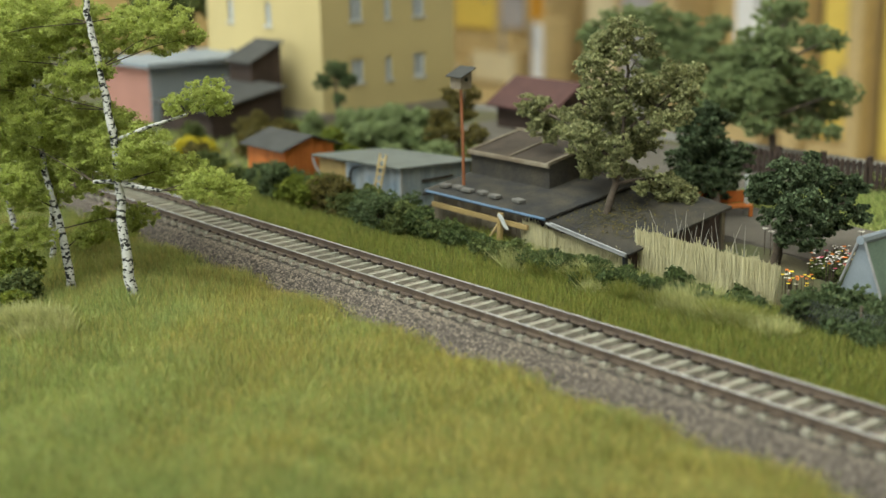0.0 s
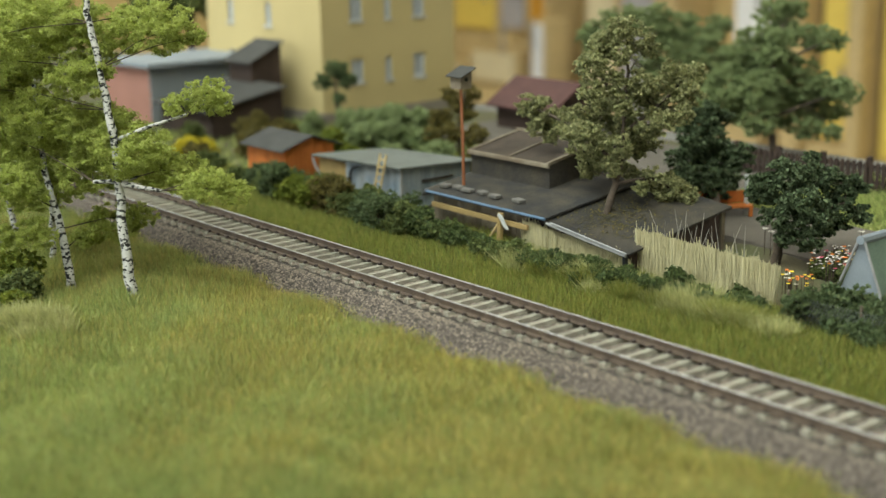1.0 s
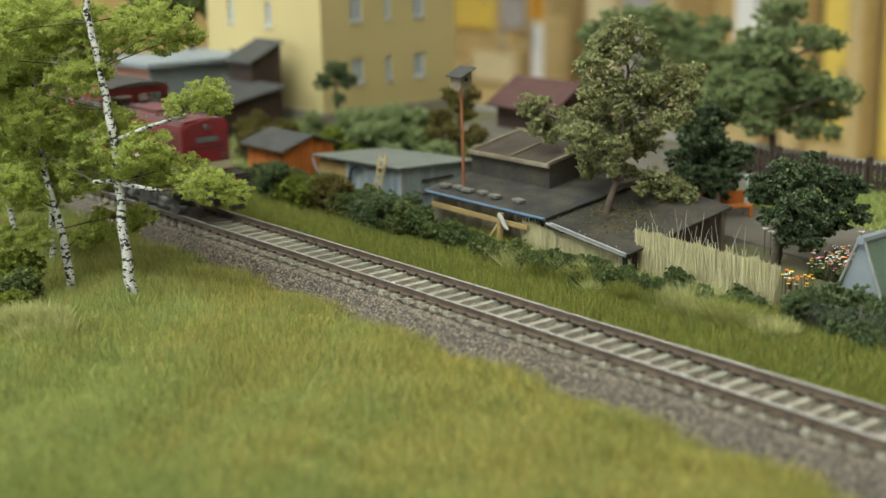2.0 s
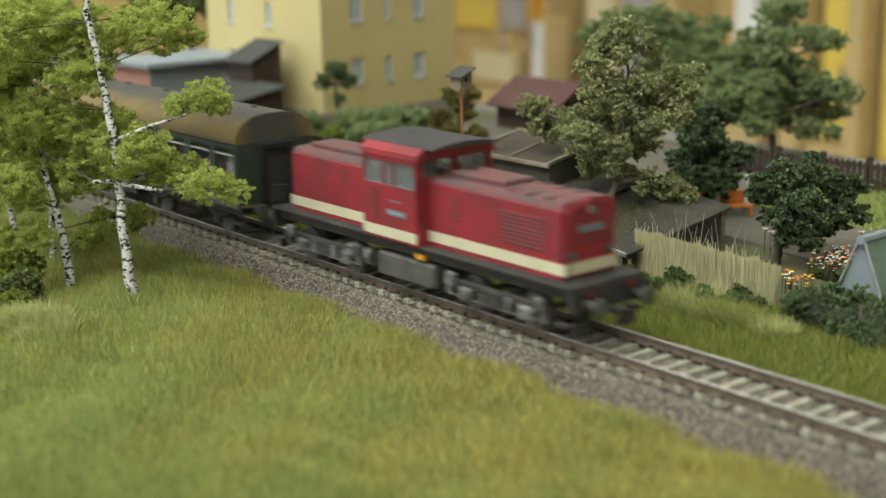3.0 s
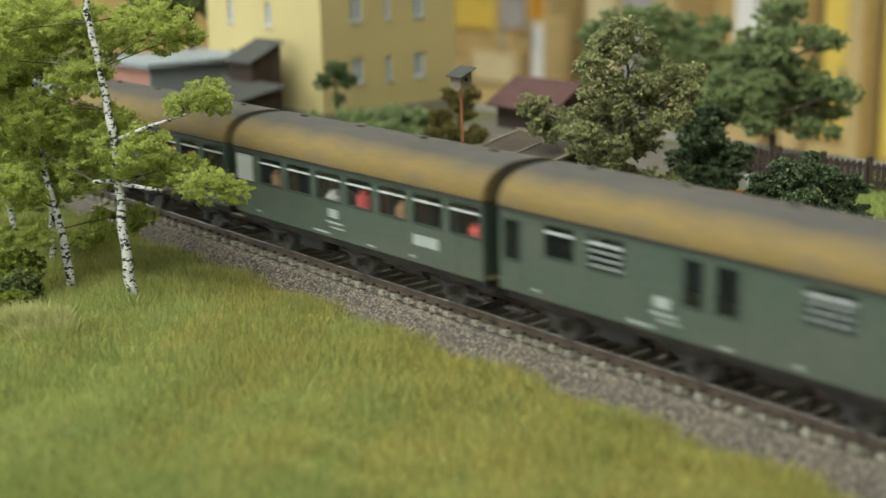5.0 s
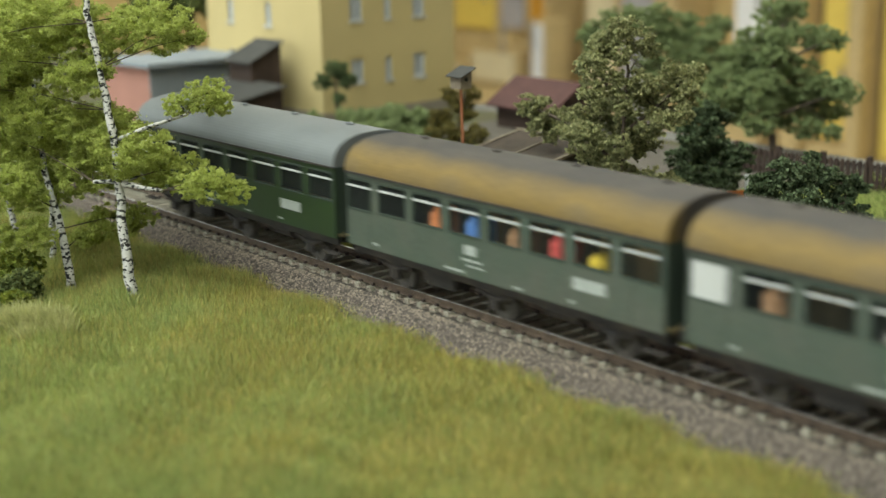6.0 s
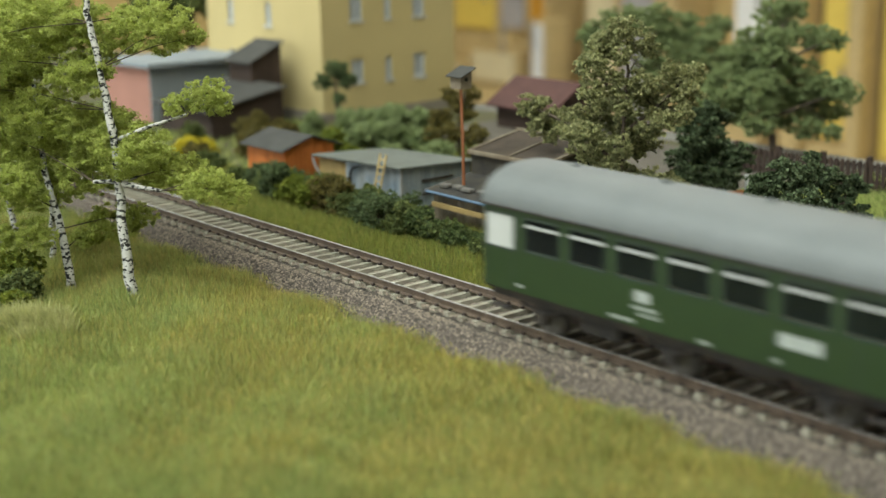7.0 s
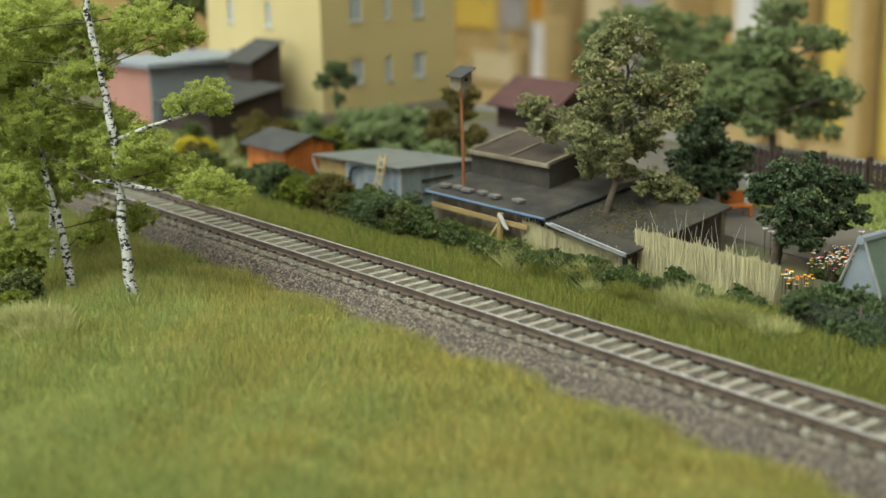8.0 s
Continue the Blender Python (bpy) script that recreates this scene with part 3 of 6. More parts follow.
# ---- trees and shrubs ----
def tree(name, label, category, limbs, bark, blobs, leaf, size, per_area, flat=1.0, droop=0.0, group="", fine=1.0):
    """limbs: (points, radius at foot, radius at tip), the first one the trunk."""
    foot = Vector(limbs[0][0][0])
    t = thing(name, label, category, foot, group=group)
    for k, (pts, r0, r1) in enumerate(limbs):
        n = len(pts)
        line, rad = [], []
        for i in range((n - 1) * 4 + 1):
            j, u = min(i // 4, n - 2), (i - min(i // 4, n - 2) * 4) / 4
            p = Vector(pts[j]).lerp(Vector(pts[j + 1]), u) - foot
            q = i / ((n - 1) * 4)
            wob = r1 * 0.5
            line.append(p + Vector((random.uniform(-wob, wob), random.uniform(-wob, wob), 0)))
            rad.append((r0 + (r1 - r0) * q) * random.uniform(0.88, 1.12) * (1.35 if i == 0 and k == 0 else 1))
        part("trunk" if k == 0 else "branch", tube(line, rad, 9), bark, t, smooth=True)
    me = leaf_mesh("crown", [(b[0] - foot.x, b[1] - foot.y, b[2] - foot.z, b[3]) for b in blobs], size, per_area, flat, fine, droop)
    mesh_object("crown", me, leaf, t)
    # twigs that carry the clumps
    tw = bmesh.new()
    main = [Vector(p) - foot for pts, _, _ in limbs for p in pts]
    for b in blobs:
        c = Vector(b[:3]) - foot
        near = min(main, key=lambda p: (p - c).length + max(0, p.z - c.z))
        mid = near.lerp(c, 0.55) + Vector((0, 0, 0.12))
        tube([near, mid, c], [0.024, 0.016, 0.007], 5, tw)
    part("twig_growth", tw, "bark", t)["kind"] = "stuff"
    return t


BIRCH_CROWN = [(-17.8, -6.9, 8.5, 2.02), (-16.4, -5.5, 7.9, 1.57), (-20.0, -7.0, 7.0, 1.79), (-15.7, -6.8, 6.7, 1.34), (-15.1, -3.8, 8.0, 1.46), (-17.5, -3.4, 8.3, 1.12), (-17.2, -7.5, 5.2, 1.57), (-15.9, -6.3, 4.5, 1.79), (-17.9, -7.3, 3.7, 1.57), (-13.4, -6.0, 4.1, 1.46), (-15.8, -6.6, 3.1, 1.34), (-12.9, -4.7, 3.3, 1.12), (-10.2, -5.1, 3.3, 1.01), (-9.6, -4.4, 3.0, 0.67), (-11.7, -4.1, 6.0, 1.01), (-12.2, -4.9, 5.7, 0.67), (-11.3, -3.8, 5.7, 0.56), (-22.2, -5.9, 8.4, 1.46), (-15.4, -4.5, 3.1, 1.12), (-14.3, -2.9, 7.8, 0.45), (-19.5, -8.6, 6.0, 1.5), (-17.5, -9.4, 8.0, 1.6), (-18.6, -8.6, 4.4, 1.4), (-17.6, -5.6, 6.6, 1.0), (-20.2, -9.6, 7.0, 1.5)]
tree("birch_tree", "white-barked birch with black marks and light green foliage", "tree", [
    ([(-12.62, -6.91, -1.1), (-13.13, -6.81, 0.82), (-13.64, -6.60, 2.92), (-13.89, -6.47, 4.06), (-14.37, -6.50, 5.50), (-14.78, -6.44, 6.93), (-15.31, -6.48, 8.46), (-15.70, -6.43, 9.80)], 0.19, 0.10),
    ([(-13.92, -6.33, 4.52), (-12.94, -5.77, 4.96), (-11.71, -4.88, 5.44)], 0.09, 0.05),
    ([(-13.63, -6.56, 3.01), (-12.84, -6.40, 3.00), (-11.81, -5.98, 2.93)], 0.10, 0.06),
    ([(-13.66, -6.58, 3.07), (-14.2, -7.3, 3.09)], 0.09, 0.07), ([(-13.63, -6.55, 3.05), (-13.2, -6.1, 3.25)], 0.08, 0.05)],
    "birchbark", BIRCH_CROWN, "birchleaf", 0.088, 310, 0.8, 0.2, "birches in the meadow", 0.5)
tree("birch_tree", "slender birch behind, its light green crown reaching low", "tree", [
    ([(-15.89, -7.70, -1.13), (-16.28, -7.58, 0.38), (-16.79, -7.66, 1.78), (-17.18, -7.74, 2.77), (-17.62, -7.66, 4.37), (-18.07, -7.52, 6.16)], 0.17, 0.08),
    ([(-16.48, -7.56, 1.08), (-17.11, -8.42, 0.84), (-16.89, -9.78, 0.85)], 0.07, 0.04)],
    "birchbark", [(-20.4, -7.5, 5.3, 1.5), (-19.2, -6.9, 2.8, 1.3), (-16.2, -5.8, 1.1, 1.2), (-15.6, -5.0, 1.3, 0.8), (-16.0, -8.8, 1.2, 0.9), (-16.7, -6.6, 0.6, 0.7), (-16.9, -9.9, 1.0, 0.9), (-18.7, -6.7, 2.0, 1.0), (-16.4, -9.6, 3.0, 1.2), (-17.0, -8.8, 2.4, 1.1)], "birchleaf", 0.088, 310, 0.75, 0.2, "birches in the meadow", 0.5)
tree("birch_tree", "thin birch trunk leaning among the others", "tree", [([(-20.21, -6.48, -1.15), (-20.40, -6.31, -0.12), (-20.76, -6.08, 1.59), (-21.0, -6.1, 3.4)], 0.14, 0.08)],
     "birchbark", [(-21.8, -7.0, 2.7, 1.2), (-21.0, -6.2, 4.2, 1.2)], "birchleaf", 0.1, 270, 0.8, 0.2, "birches in the meadow", 0.6)
tree("birch_tree", "slightly curved birch with a bright airy crown", "tree", [([(-22.99, -6.59, -1.05), (-23.47, -6.64, 0.34), (-23.88, -6.69, 1.46), (-24.35, -6.66, 3.02), (-24.4, -6.9, 5.5)], 0.15, 0.08)],
     "birchbark", [(-23.2, -6.7, 3.8, 1.5), (-23.5, -7.4, 6.8, 2.0), (-24.8, -6.0, 5.2, 1.4)], "birchleaf", 0.1, 270, 0.8, 0.2, "birches in the meadow", 0.6)

tree("pear_tree", "old fruit tree with a loose crown of olive yellowish leaves", "tree", [
    ([(-6.2, 9.9, -0.9), (-6.22, 9.92, 0.6), (-6.32, 10.50, 1.57), (-6.62, 11.17, 2.55), (-7.06, 11.76, 4.21), (-7.45, 12.34, 5.71), (-7.73, 12.54, 7.10)], 0.17, 0.04),
    ([(-6.86, 11.56, 3.48), (-6.40, 12.81, 4.39), (-6.05, 13.88, 5.21)], 0.1, 0.05), ([(-7.06, 11.76, 4.21), (-8.04, 11.32, 5.72)], 0.09, 0.05), ([(-6.61, 11.10, 2.34), (-7.50, 10.19, 3.23)], 0.1, 0.05),
    ([(-6.80, 11.35, 2.73), (-9.62, 11.03, 3.69), (-11.32, 10.75, 4.12)], 0.1, 0.04), ([(-6.31, 10.55, 1.68), (-5.79, 11.89, 1.79), (-4.99, 12.65, 1.24)], 0.09, 0.04)],
    "bark", [(-7.4, 11.9, 7.5, 0.70), (-8.2, 11.9, 6.9, 0.66), (-7.1, 12.6, 7.1, 0.65), (-7.2, 13.3, 6.6, 0.46), (-8.5, 11.7, 6.4, 0.64), (-7.5, 10.4, 6.0, 0.70), (-7.3, 10.1, 5.3, 0.59), (-8.5, 12.0, 4.7, 0.57), (-7.2, 11.4, 5.6, 0.44), (-6.5, 12.2, 5.5, 0.70), (-7.3, 14.2, 5.1, 0.63), (-6.2, 13.6, 5.7, 0.60), (-6.4, 14.9, 5.5, 0.62), (-5.7, 13.9, 4.9, 0.66)]
    + [(-6.3, 13.7, 4.5, 0.66), (-5.1, 13.0, 4.2, 0.44), (-6.9, 13.0, 4.7, 0.72), (-7.8, 13.0, 4.8, 0.51), (-8.5, 10.3, 3.9, 0.66), (-8.5, 11.3, 4.0, 0.76), (-7.9, 11.8, 4.1, 0.72), (-7.2, 9.8, 3.5, 0.84), (-7.9, 11.7, 3.1, 0.87), (-7.1, 12.2, 3.6, 0.76), (-6.2, 12.2, 3.9, 0.71), (-5.3, 12.2, 4.0, 0.55), (-8.3, 11.4, 2.3, 0.72), (-7.1, 11.2, 2.5, 0.75), (-8.1, 10.9, 1.9, 0.41)]
    + [(-5.3, 12.6, 1.4, 0.55), (-4.9, 13.2, 0.9, 0.5), (-5.6, 12.4, 1.1, 0.4), (-6.6, 11.1, 4.6, 0.5), (-7.0, 11.2, 5.1, 0.45), (-6.9, 11.5, 6.5, 0.5), (-6.2, 10.6, 3.2, 0.55), (-6.4, 10.4, 2.4, 0.45)]
    + [(-7.4, 12.7, 2.7, 0.67), (-6.7, 12.9, 3.0, 0.51), (-7.3, 12.6, 1.6, 0.47), (-5.9, 12.1, 1.7, 0.56), (-6.2, 13.3, 1.3, 0.62), (-5.1, 13.1, 1.1, 0.56), (-5.6, 14.2, 0.6, 0.41), (-6.0, 13.6, 0.7, 0.47), (-5.6, 11.2, 1.5, 0.34), (-11.4, 10.7, 4.2, 0.64), (-11.0, 11.1, 4.0, 0.68), (-10.6, 11.5, 3.5, 0.58), (-11.0, 10.8, 3.4, 0.52), (-10.6, 11.2, 3.0, 0.42)],
    "pearleaf", 0.125, 300, 1.1, 0.5, "", 0.8)
tree("plum_tree", "dense dark green garden tree beside the black shed", "tree", [([(-6.1, 16.2, -1.1), (-6.6, 16.9, -0.2), (-8.0, 18.4, 1.0), (-8.4, 18.6, 2.4)], 0.24, 0.1)],
     "bark", [(-8.6, 18.3, 2.4, 1.15), (-8.9, 17.9, 1.5, 1.05), (-8.0, 18.6, 1.3, 1.0), (-7.8, 17.2, 0.7, 1.0), (-7.0, 18.0, 0.8, 0.7), (-8.6, 18.7, 3.1, 0.9), (-7.1, 17.4, 0.2, 0.6), (-8.6, 17.0, 0.3, 0.8), (-7.6, 17.9, -0.1, 0.6), (-6.8, 18.6, 1.6, 0.8)], "darkleaf", 0.15, 260, 0.95, 0.2, "", 0.75)
tree("apple_tree", "low dark green apple tree with a spreading crown", "tree", [([(-0.49, 12.94, -1.05), (-0.58, 13.21, 0.10), (-0.54, 13.65, 1.11), (-0.52, 14.07, 2.12)], 0.2, 0.09), ([(-0.55, 13.3, 0.4), (0.4, 13.9, 1.0), (1.0, 14.9, 1.4)], 0.1, 0.05)],
     "bark", [(-0.7, 13.9, 2.3, 0.9), (-1.1, 13.2, 1.9, 0.8), (0.0, 14.7, 2.1, 0.9), (0.7, 15.5, 1.7, 0.8), (1.2, 15.6, 0.9, 0.5), (0.4, 13.2, 1.3, 1.0), (-0.2, 12.4, 1.1, 0.6), (0.5, 14.8, 0.9, 0.9), (0.7, 13.2, 0.2, 0.6), (-1.4, 12.9, 1.7, 0.5), (-0.9, 15.5, 2.7, 0.4), (0.2, 12.6, 0.4, 0.5)], "darkleaf", 0.15, 260, 0.95, 0.2, "", 0.75)
tree("broadleaf_tree", "tall soft green tree behind the gardens", "tree", [([(-24.0, 32.2, -1.0), (-24.35, 32.7, 0.6), (-24.7, 33.4, 2.2), (-24.9, 33.6, 4.4)], 0.3, 0.12), ([(-24.7, 33.4, 2.0), (-23.6, 34.8, 3.4), (-22.9, 35.8, 4.6)], 0.12, 0.05), ([(-24.6, 33.3, 1.8), (-26.0, 32.2, 3.6), (-26.9, 31.0, 4.6)], 0.12, 0.05)],
     "bark", [(-26.9, 29.9, 4.7, 0.9), (-26.6, 30.8, 5.3, 1.1), (-27.4, 33.6, 5.4, 1.3), (-25.3, 33.7, 5.4, 1.4), (-24.5, 35.3, 4.8, 1.45), (-22.8, 35.6, 4.2, 1.25), (-23.1, 36.6, 5.1, 0.9), (-24.4, 33.8, 3.8, 1.25), (-23.2, 34.9, 3.1, 1.4), (-25.1, 33.6, 2.8, 1.25), (-22.6, 36.7, 3.0, 1.25), (-23.6, 36.4, 1.6, 1.2), (-27.8, 31.1, 3.8, 0.75)], "midleaf", 0.14, 200, 0.95, 0.15, "tall trees behind", 0.6)
tree("broadleaf_tree", "tall green tree with wide spreading branches behind the fence", "tree", [([(-14.03, 30.46, -1.0), (-14.53, 30.80, 1.45), (-14.91, 31.45, 4.30), (-14.93, 31.99, 5.73)], 0.2, 0.06), ([(-14.5, 30.8, 1.2), (-13.2, 31.9, 1.9), (-11.7, 32.7, 2.6)], 0.1, 0.05), ([(-14.8, 31.2, 3.4), (-14.2, 32.4, 4.4), (-13.0, 33.2, 5.1)], 0.1, 0.05), ([(-14.6, 31.0, 1.8), (-15.6, 30.2, 2.4), (-16.6, 29.6, 3.0)], 0.1, 0.05)],
     "bark", [(-16.1, 32.8, 6.3, 1.08), (-15.5, 33.4, 6.6, 0.96), (-15.6, 33.4, 5.4, 1.18), (-14.1, 33.6, 5.1, 1.06), (-12.5, 33.1, 5.2, 0.72), (-16.3, 31.7, 4.9, 1.20), (-16.9, 31.1, 3.9, 1.32), (-15.8, 32.1, 3.6, 1.38), (-14.3, 32.4, 3.8, 1.14), (-16.6, 29.8, 2.8, 1.32), (-14.8, 29.5, 2.6, 1.32), (-15.0, 32.1, 2.2, 1.38)]
     + [(-14.3, 30.3, 3.2, 0.9), (-14.4, 30.6, 4.4, 0.9), (-14.2, 31.0, 5.3, 0.8), (-14.0, 29.9, 2.0, 0.7)]
     + [(-13.7, 32.7, 2.5, 1.20), (-12.4, 32.9, 2.8, 1.14), (-11.4, 32.9, 2.6, 0.86), (-13.6, 33.7, 1.4, 1.06), (-13.1, 34.9, 1.3, 0.60), (-14.1, 29.2, 1.2, 1.02), (-14.6, 32.1, 1.0, 1.02), (-13.0, 31.9, 0.7, 0.86), (-11.7, 32.2, 0.6, 0.62), (-16.2, 28.0, 2.2, 1.02), (-16.3, 30.0, 1.4, 1.06)], "midleaf", 0.135, 230, 0.9, 0.15, "tall trees behind", 0.6)
tree("broadleaf_tree", "dark green tree beside the yellow house", "tree", [([(-60.5, 22.5, -1.0), (-60.4, 22.6, 3.0), (-60.6, 22.5, 6.0)], 0.4, 0.15)],
     "bark", [(-60.5, 22.5, 6.5, 2.6), (-62.5, 21.0, 5.0, 2.2), (-59.0, 23.5, 8.5, 2.2), (-62.0, 23.0, 9.0, 2.4), (-64.5, 21.0, 7.5, 2.2)], "bushleaf", 0.3, 60, 0.9, 0.1, "tall trees behind")
tree("garden_tree", "small blue-green round-headed garden tree", "tree", [([(-37.2, 19.2, -1.1), (-37.3, 19.2, 1.0), (-37.5, 19.3, 2.6)], 0.13, 0.06)],
     "bark", [(-37.6, 19.4, 2.9, 0.7), (-38.0, 18.7, 2.2, 0.6), (-37.0, 19.8, 2.2, 0.6), (-37.2, 19.2, 1.2, 0.4)], "blueleaf", 0.2, 90)
tree("garden_tree", "bare-branched brownish green garden tree", "tree", [([(-26.6, 19.6, -1.1), (-26.8, 19.9, 0.8), (-26.9, 20.3, 2.4)], 0.12, 0.06)],
     "bark", [(-27.6, 20.0, 2.2, 0.6), (-26.9, 20.9, 2.3, 0.5), (-27.0, 20.4, 1.3, 0.7), (-27.8, 19.4, 1.0, 0.7), (-26.5, 19.1, 0.4, 0.7), (-25.7, 20.0, 0.2, 0.7), (-27.0, 18.3, 0.3, 0.6)], "brownleaf", 0.18, 90)


def shrub(x, y, z, r, leaf, label, size=0.12, per_area=150, category="shrub", group="shrubs along the gardens"):
    """A bush from several stems and leaf clumps, rooted in the ground."""
    g = float(ground_height(np.array(x), np.array(y)))
    t = thing("shrub", label, category, (x, y, g - 0.05), group=group)
    stems = bmesh.new()
    blobs = []
    high = max(z + r - g, r)
    for k in range(5):
        a = k * 1.257 + random.uniform(-0.4, 0.4)
        q = r * random.uniform(0.2, 0.65)
        top = Vector((math.cos(a) * q, math.sin(a) * q, high * random.uniform(0.4, 0.8)))
        tube([(0, 0, 0), top * 0.5 + Vector((0, 0, 0.05)), top], [0.05, 0.035, 0.012], 5, stems)
        blobs.append((top.x, top.y, top.z, r * random.uniform(0.5, 0.75)))
    blobs.append((0, 0, high * 0.35, r * 0.95))
    part("stems", stems, "bark", t)
    mesh_object("leaves", leaf_mesh("leaves", blobs, size, per_area, 1.0, 0.6, 0.1), leaf, t)


for x, y, z, r, leaf in ((-26.7, 6.9, -0.45, 0.75, "blueleaf"), (-25.4, 6.6, -0.75, 0.6, "bushleaf"), (-23.8, 7.0, -0.65, 0.8, "limeleaf"), (-22.3, 7.4, -0.5, 0.8, "bushleaf"), (-20.0, 7.1, -0.3, 0.9, "brownleaf"), (-18.5, 7.2, -0.4, 0.7, "bushleaf"), (-16.5, 6.5, -0.4, 0.8, "blueleaf"), (-15.0, 6.7, -0.4, 0.8, "bushleaf"), (-14.0, 5.9, -0.6, 0.6, "bushleaf"), (-21.0, 6.6, -0.7, 0.6, "limeleaf"), (-27.6, 6.4, -0.7, 0.7, "bushleaf"), (-24.6, 7.6, -0.6, 0.75, "blueleaf"), (-21.3, 7.6, -0.2, 0.9, "bushleaf"), (-19.2, 6.5, -0.6, 0.7, "bushleaf"), (-17.4, 6.9, -0.3, 0.8, "bushleaf"), (-12.6, 6.3, -0.6, 0.6, "bushleaf"), (-11.4, 6.3, -0.5, 0.6, "bushleaf"), (-15.8, 7.4, -0.3, 0.7, "blueleaf")):
    shrub(x, y, z, r, leaf, {"blueleaf": "bluish green bush on the verge", "bushleaf": "leafy green bush on the verge", "limeleaf": "bright lime green bush on the verge", "brownleaf": "olive brown bush on the verge"}[leaf])
for x, y, z, r in ((-10.5, 5.9, -0.5, 0.55), (-9.1, 6.0, -0.7, 0.5), (-7.8, 6.2, -0.7, 0.5), (-5.5, 6.5, -0.75, 0.5), (-4.6, 6.7, -0.7, 0.5), (-3.6, 6.9, -0.7, 0.55), (-2.6, 7.1, -0.75, 0.55), (-0.7, 7.8, -0.6, 0.55), (0.0, 7.2, -0.8, 0.5), (2.0, 7.8, -0.8, 0.5), (2.8, 7.6, -0.9, 0.5)):
    shrub(x, y, z, r, "weedleaf", "low dark green weeds at the foot of the fence", 0.11, 160)
for x, y, z, r in ((4.5, 7.8, -0.4, 0.7), (5.2, 8.5, -0.2, 0.7), (6.1, 8.8, -0.3, 0.75), (5.9, 7.7, -0.8, 0.65), (7.0, 8.1, -0.6, 0.75), (7.2, 9.0, -0.4, 0.7), (7.4, 7.2, -0.9, 0.6), (8.2, 8.0, -0.5, 0.7)):
    shrub(x, y, z, r, "blueleaf", "dark bluish green tangled bush with woody stems", 0.12, 160)
for x, y, z, r in ((-33.3, 17.3, 0.5, 0.9), (-32.4, 18.2, 0.3, 1.1), (-31.7, 19.2, 0.4, 1.1), (-30.8, 20.2, 0.4, 1.0), (-31.1, 16.4, -0.1, 0.9), (-30.1, 17.6, -0.2, 1.0), (-29.2, 18.7, -0.2, 0.8)):
    shrub(x, y, z, r, "midleaf", "soft green hedge bush between garden plots", 0.18, 90)
for x, y, z, r, leaf, label in ((-38.4, 9.7, -0.95, 0.75, "yellowleaf", "yellow flowering low bush"), (-37.2, 10.0, -0.95, 0.7, "yellowleaf", "yellow flowering low bush"), (-34.0, 11.2, 0.0, 1.0, "brownleaf", "brownish green bush beside the orange shed"), (-32.8, 12.6, 0.6, 1.1, "brownleaf", "brownish green bush beside the orange shed"), (-29.5, 13.2, 0.2, 0.9, "limeleaf", "bright lime green bush behind the orange shed"), (-27.6, 13.5, -0.1, 0.6, "limeleaf", "bright lime green bush behind the orange shed")):
    shrub(x, y, z, r, leaf, label, 0.18, 90)

for x, y, z, r, leaf in ((-23.6, 6.0, 0.1, 0.8, "blueleaf"), (-24.6, 6.2, -0.1, 0.7, "bushleaf"), (-22.4, 6.1, -0.15, 0.75, "limeleaf"), (-21.2, 6.2, -0.1, 0.7, "limeleaf"), (-20.2, 6.4, 0.0, 0.8, "brownleaf"), (-19.0, 6.5, 0.0, 0.8, "brownleaf"), (-17.8, 6.2, -0.2, 0.7, "bushleaf"), (-16.4, 5.9, -0.1, 0.8, "blueleaf"), (-15.2, 5.8, -0.1, 0.85, "blueleaf"), (-14.1, 6.1, -0.05, 0.8, "bushleaf"), (-13.1, 6.3, -0.2, 0.7, "weedleaf"), (-12.1, 6.2, -0.5, 0.6, "weedleaf")):
    shrub(x, y, z, r, leaf, {"blueleaf": "bluish green bush close to the track", "bushleaf": "leafy green bush close to the track", "limeleaf": "bright lime green bush close to the track", "brownleaf": "olive brown bush close to the track", "weedleaf": "dark leafy bush beside the old boards"}[leaf], 0.12, 150)
for k in range(20):
    x = -8.6 + 0.4 * k + random.uniform(-0.2, 0.2)
    shrub(x, 5.95 + random.uniform(-0.25, 0.3) + 0.08 * max(0.0, x + 4), -0.72 + random.uniform(-0.15, 0.25), random.uniform(0.35, 0.6), random.choice(("weedleaf", "weedleaf", "bushleaf")), "dark leafy weeds between the verge and the fence", 0.1, 150)

for k in range(32):
    u = k / 31
    x, y = -11.6 + 14.6 * u + random.uniform(-0.35, 0.35), 6.75 + 1.15 * max(0.0, u - 0.35) + random.uniform(-0.45, 0.3)
    shrub(x, y, -0.9 + random.uniform(-0.15, 0.2), random.uniform(0.3, 0.5), random.choice(("weedleaf", "weedleaf", "blueleaf", "bushleaf")), "low leafy weeds at the foot of the fence", 0.1, 150)
for k in range(30):
    u = k / 29
    x, y = -7.5 + 11.5 * u + random.uniform(-0.3, 0.3), 5.9 + 1.1 * max(0.0, u - 0.35) + random.uniform(-0.5, 0.5)
    tussock(x, y, random.uniform(0.25, 0.5), random.randint(160, 320), random.uniform(0.5, 0.85), random.choice(("grass2", "grass2", "hay")), "long unmown grass tuft in front of the fence")
for k in range(12):
    shrub(random.uniform(1.0, 3.6), random.uniform(12.4, 14.4), -0.85, random.uniform(0.35, 0.5), "bushleaf", "low green plants in the flower bed", 0.12, 110)
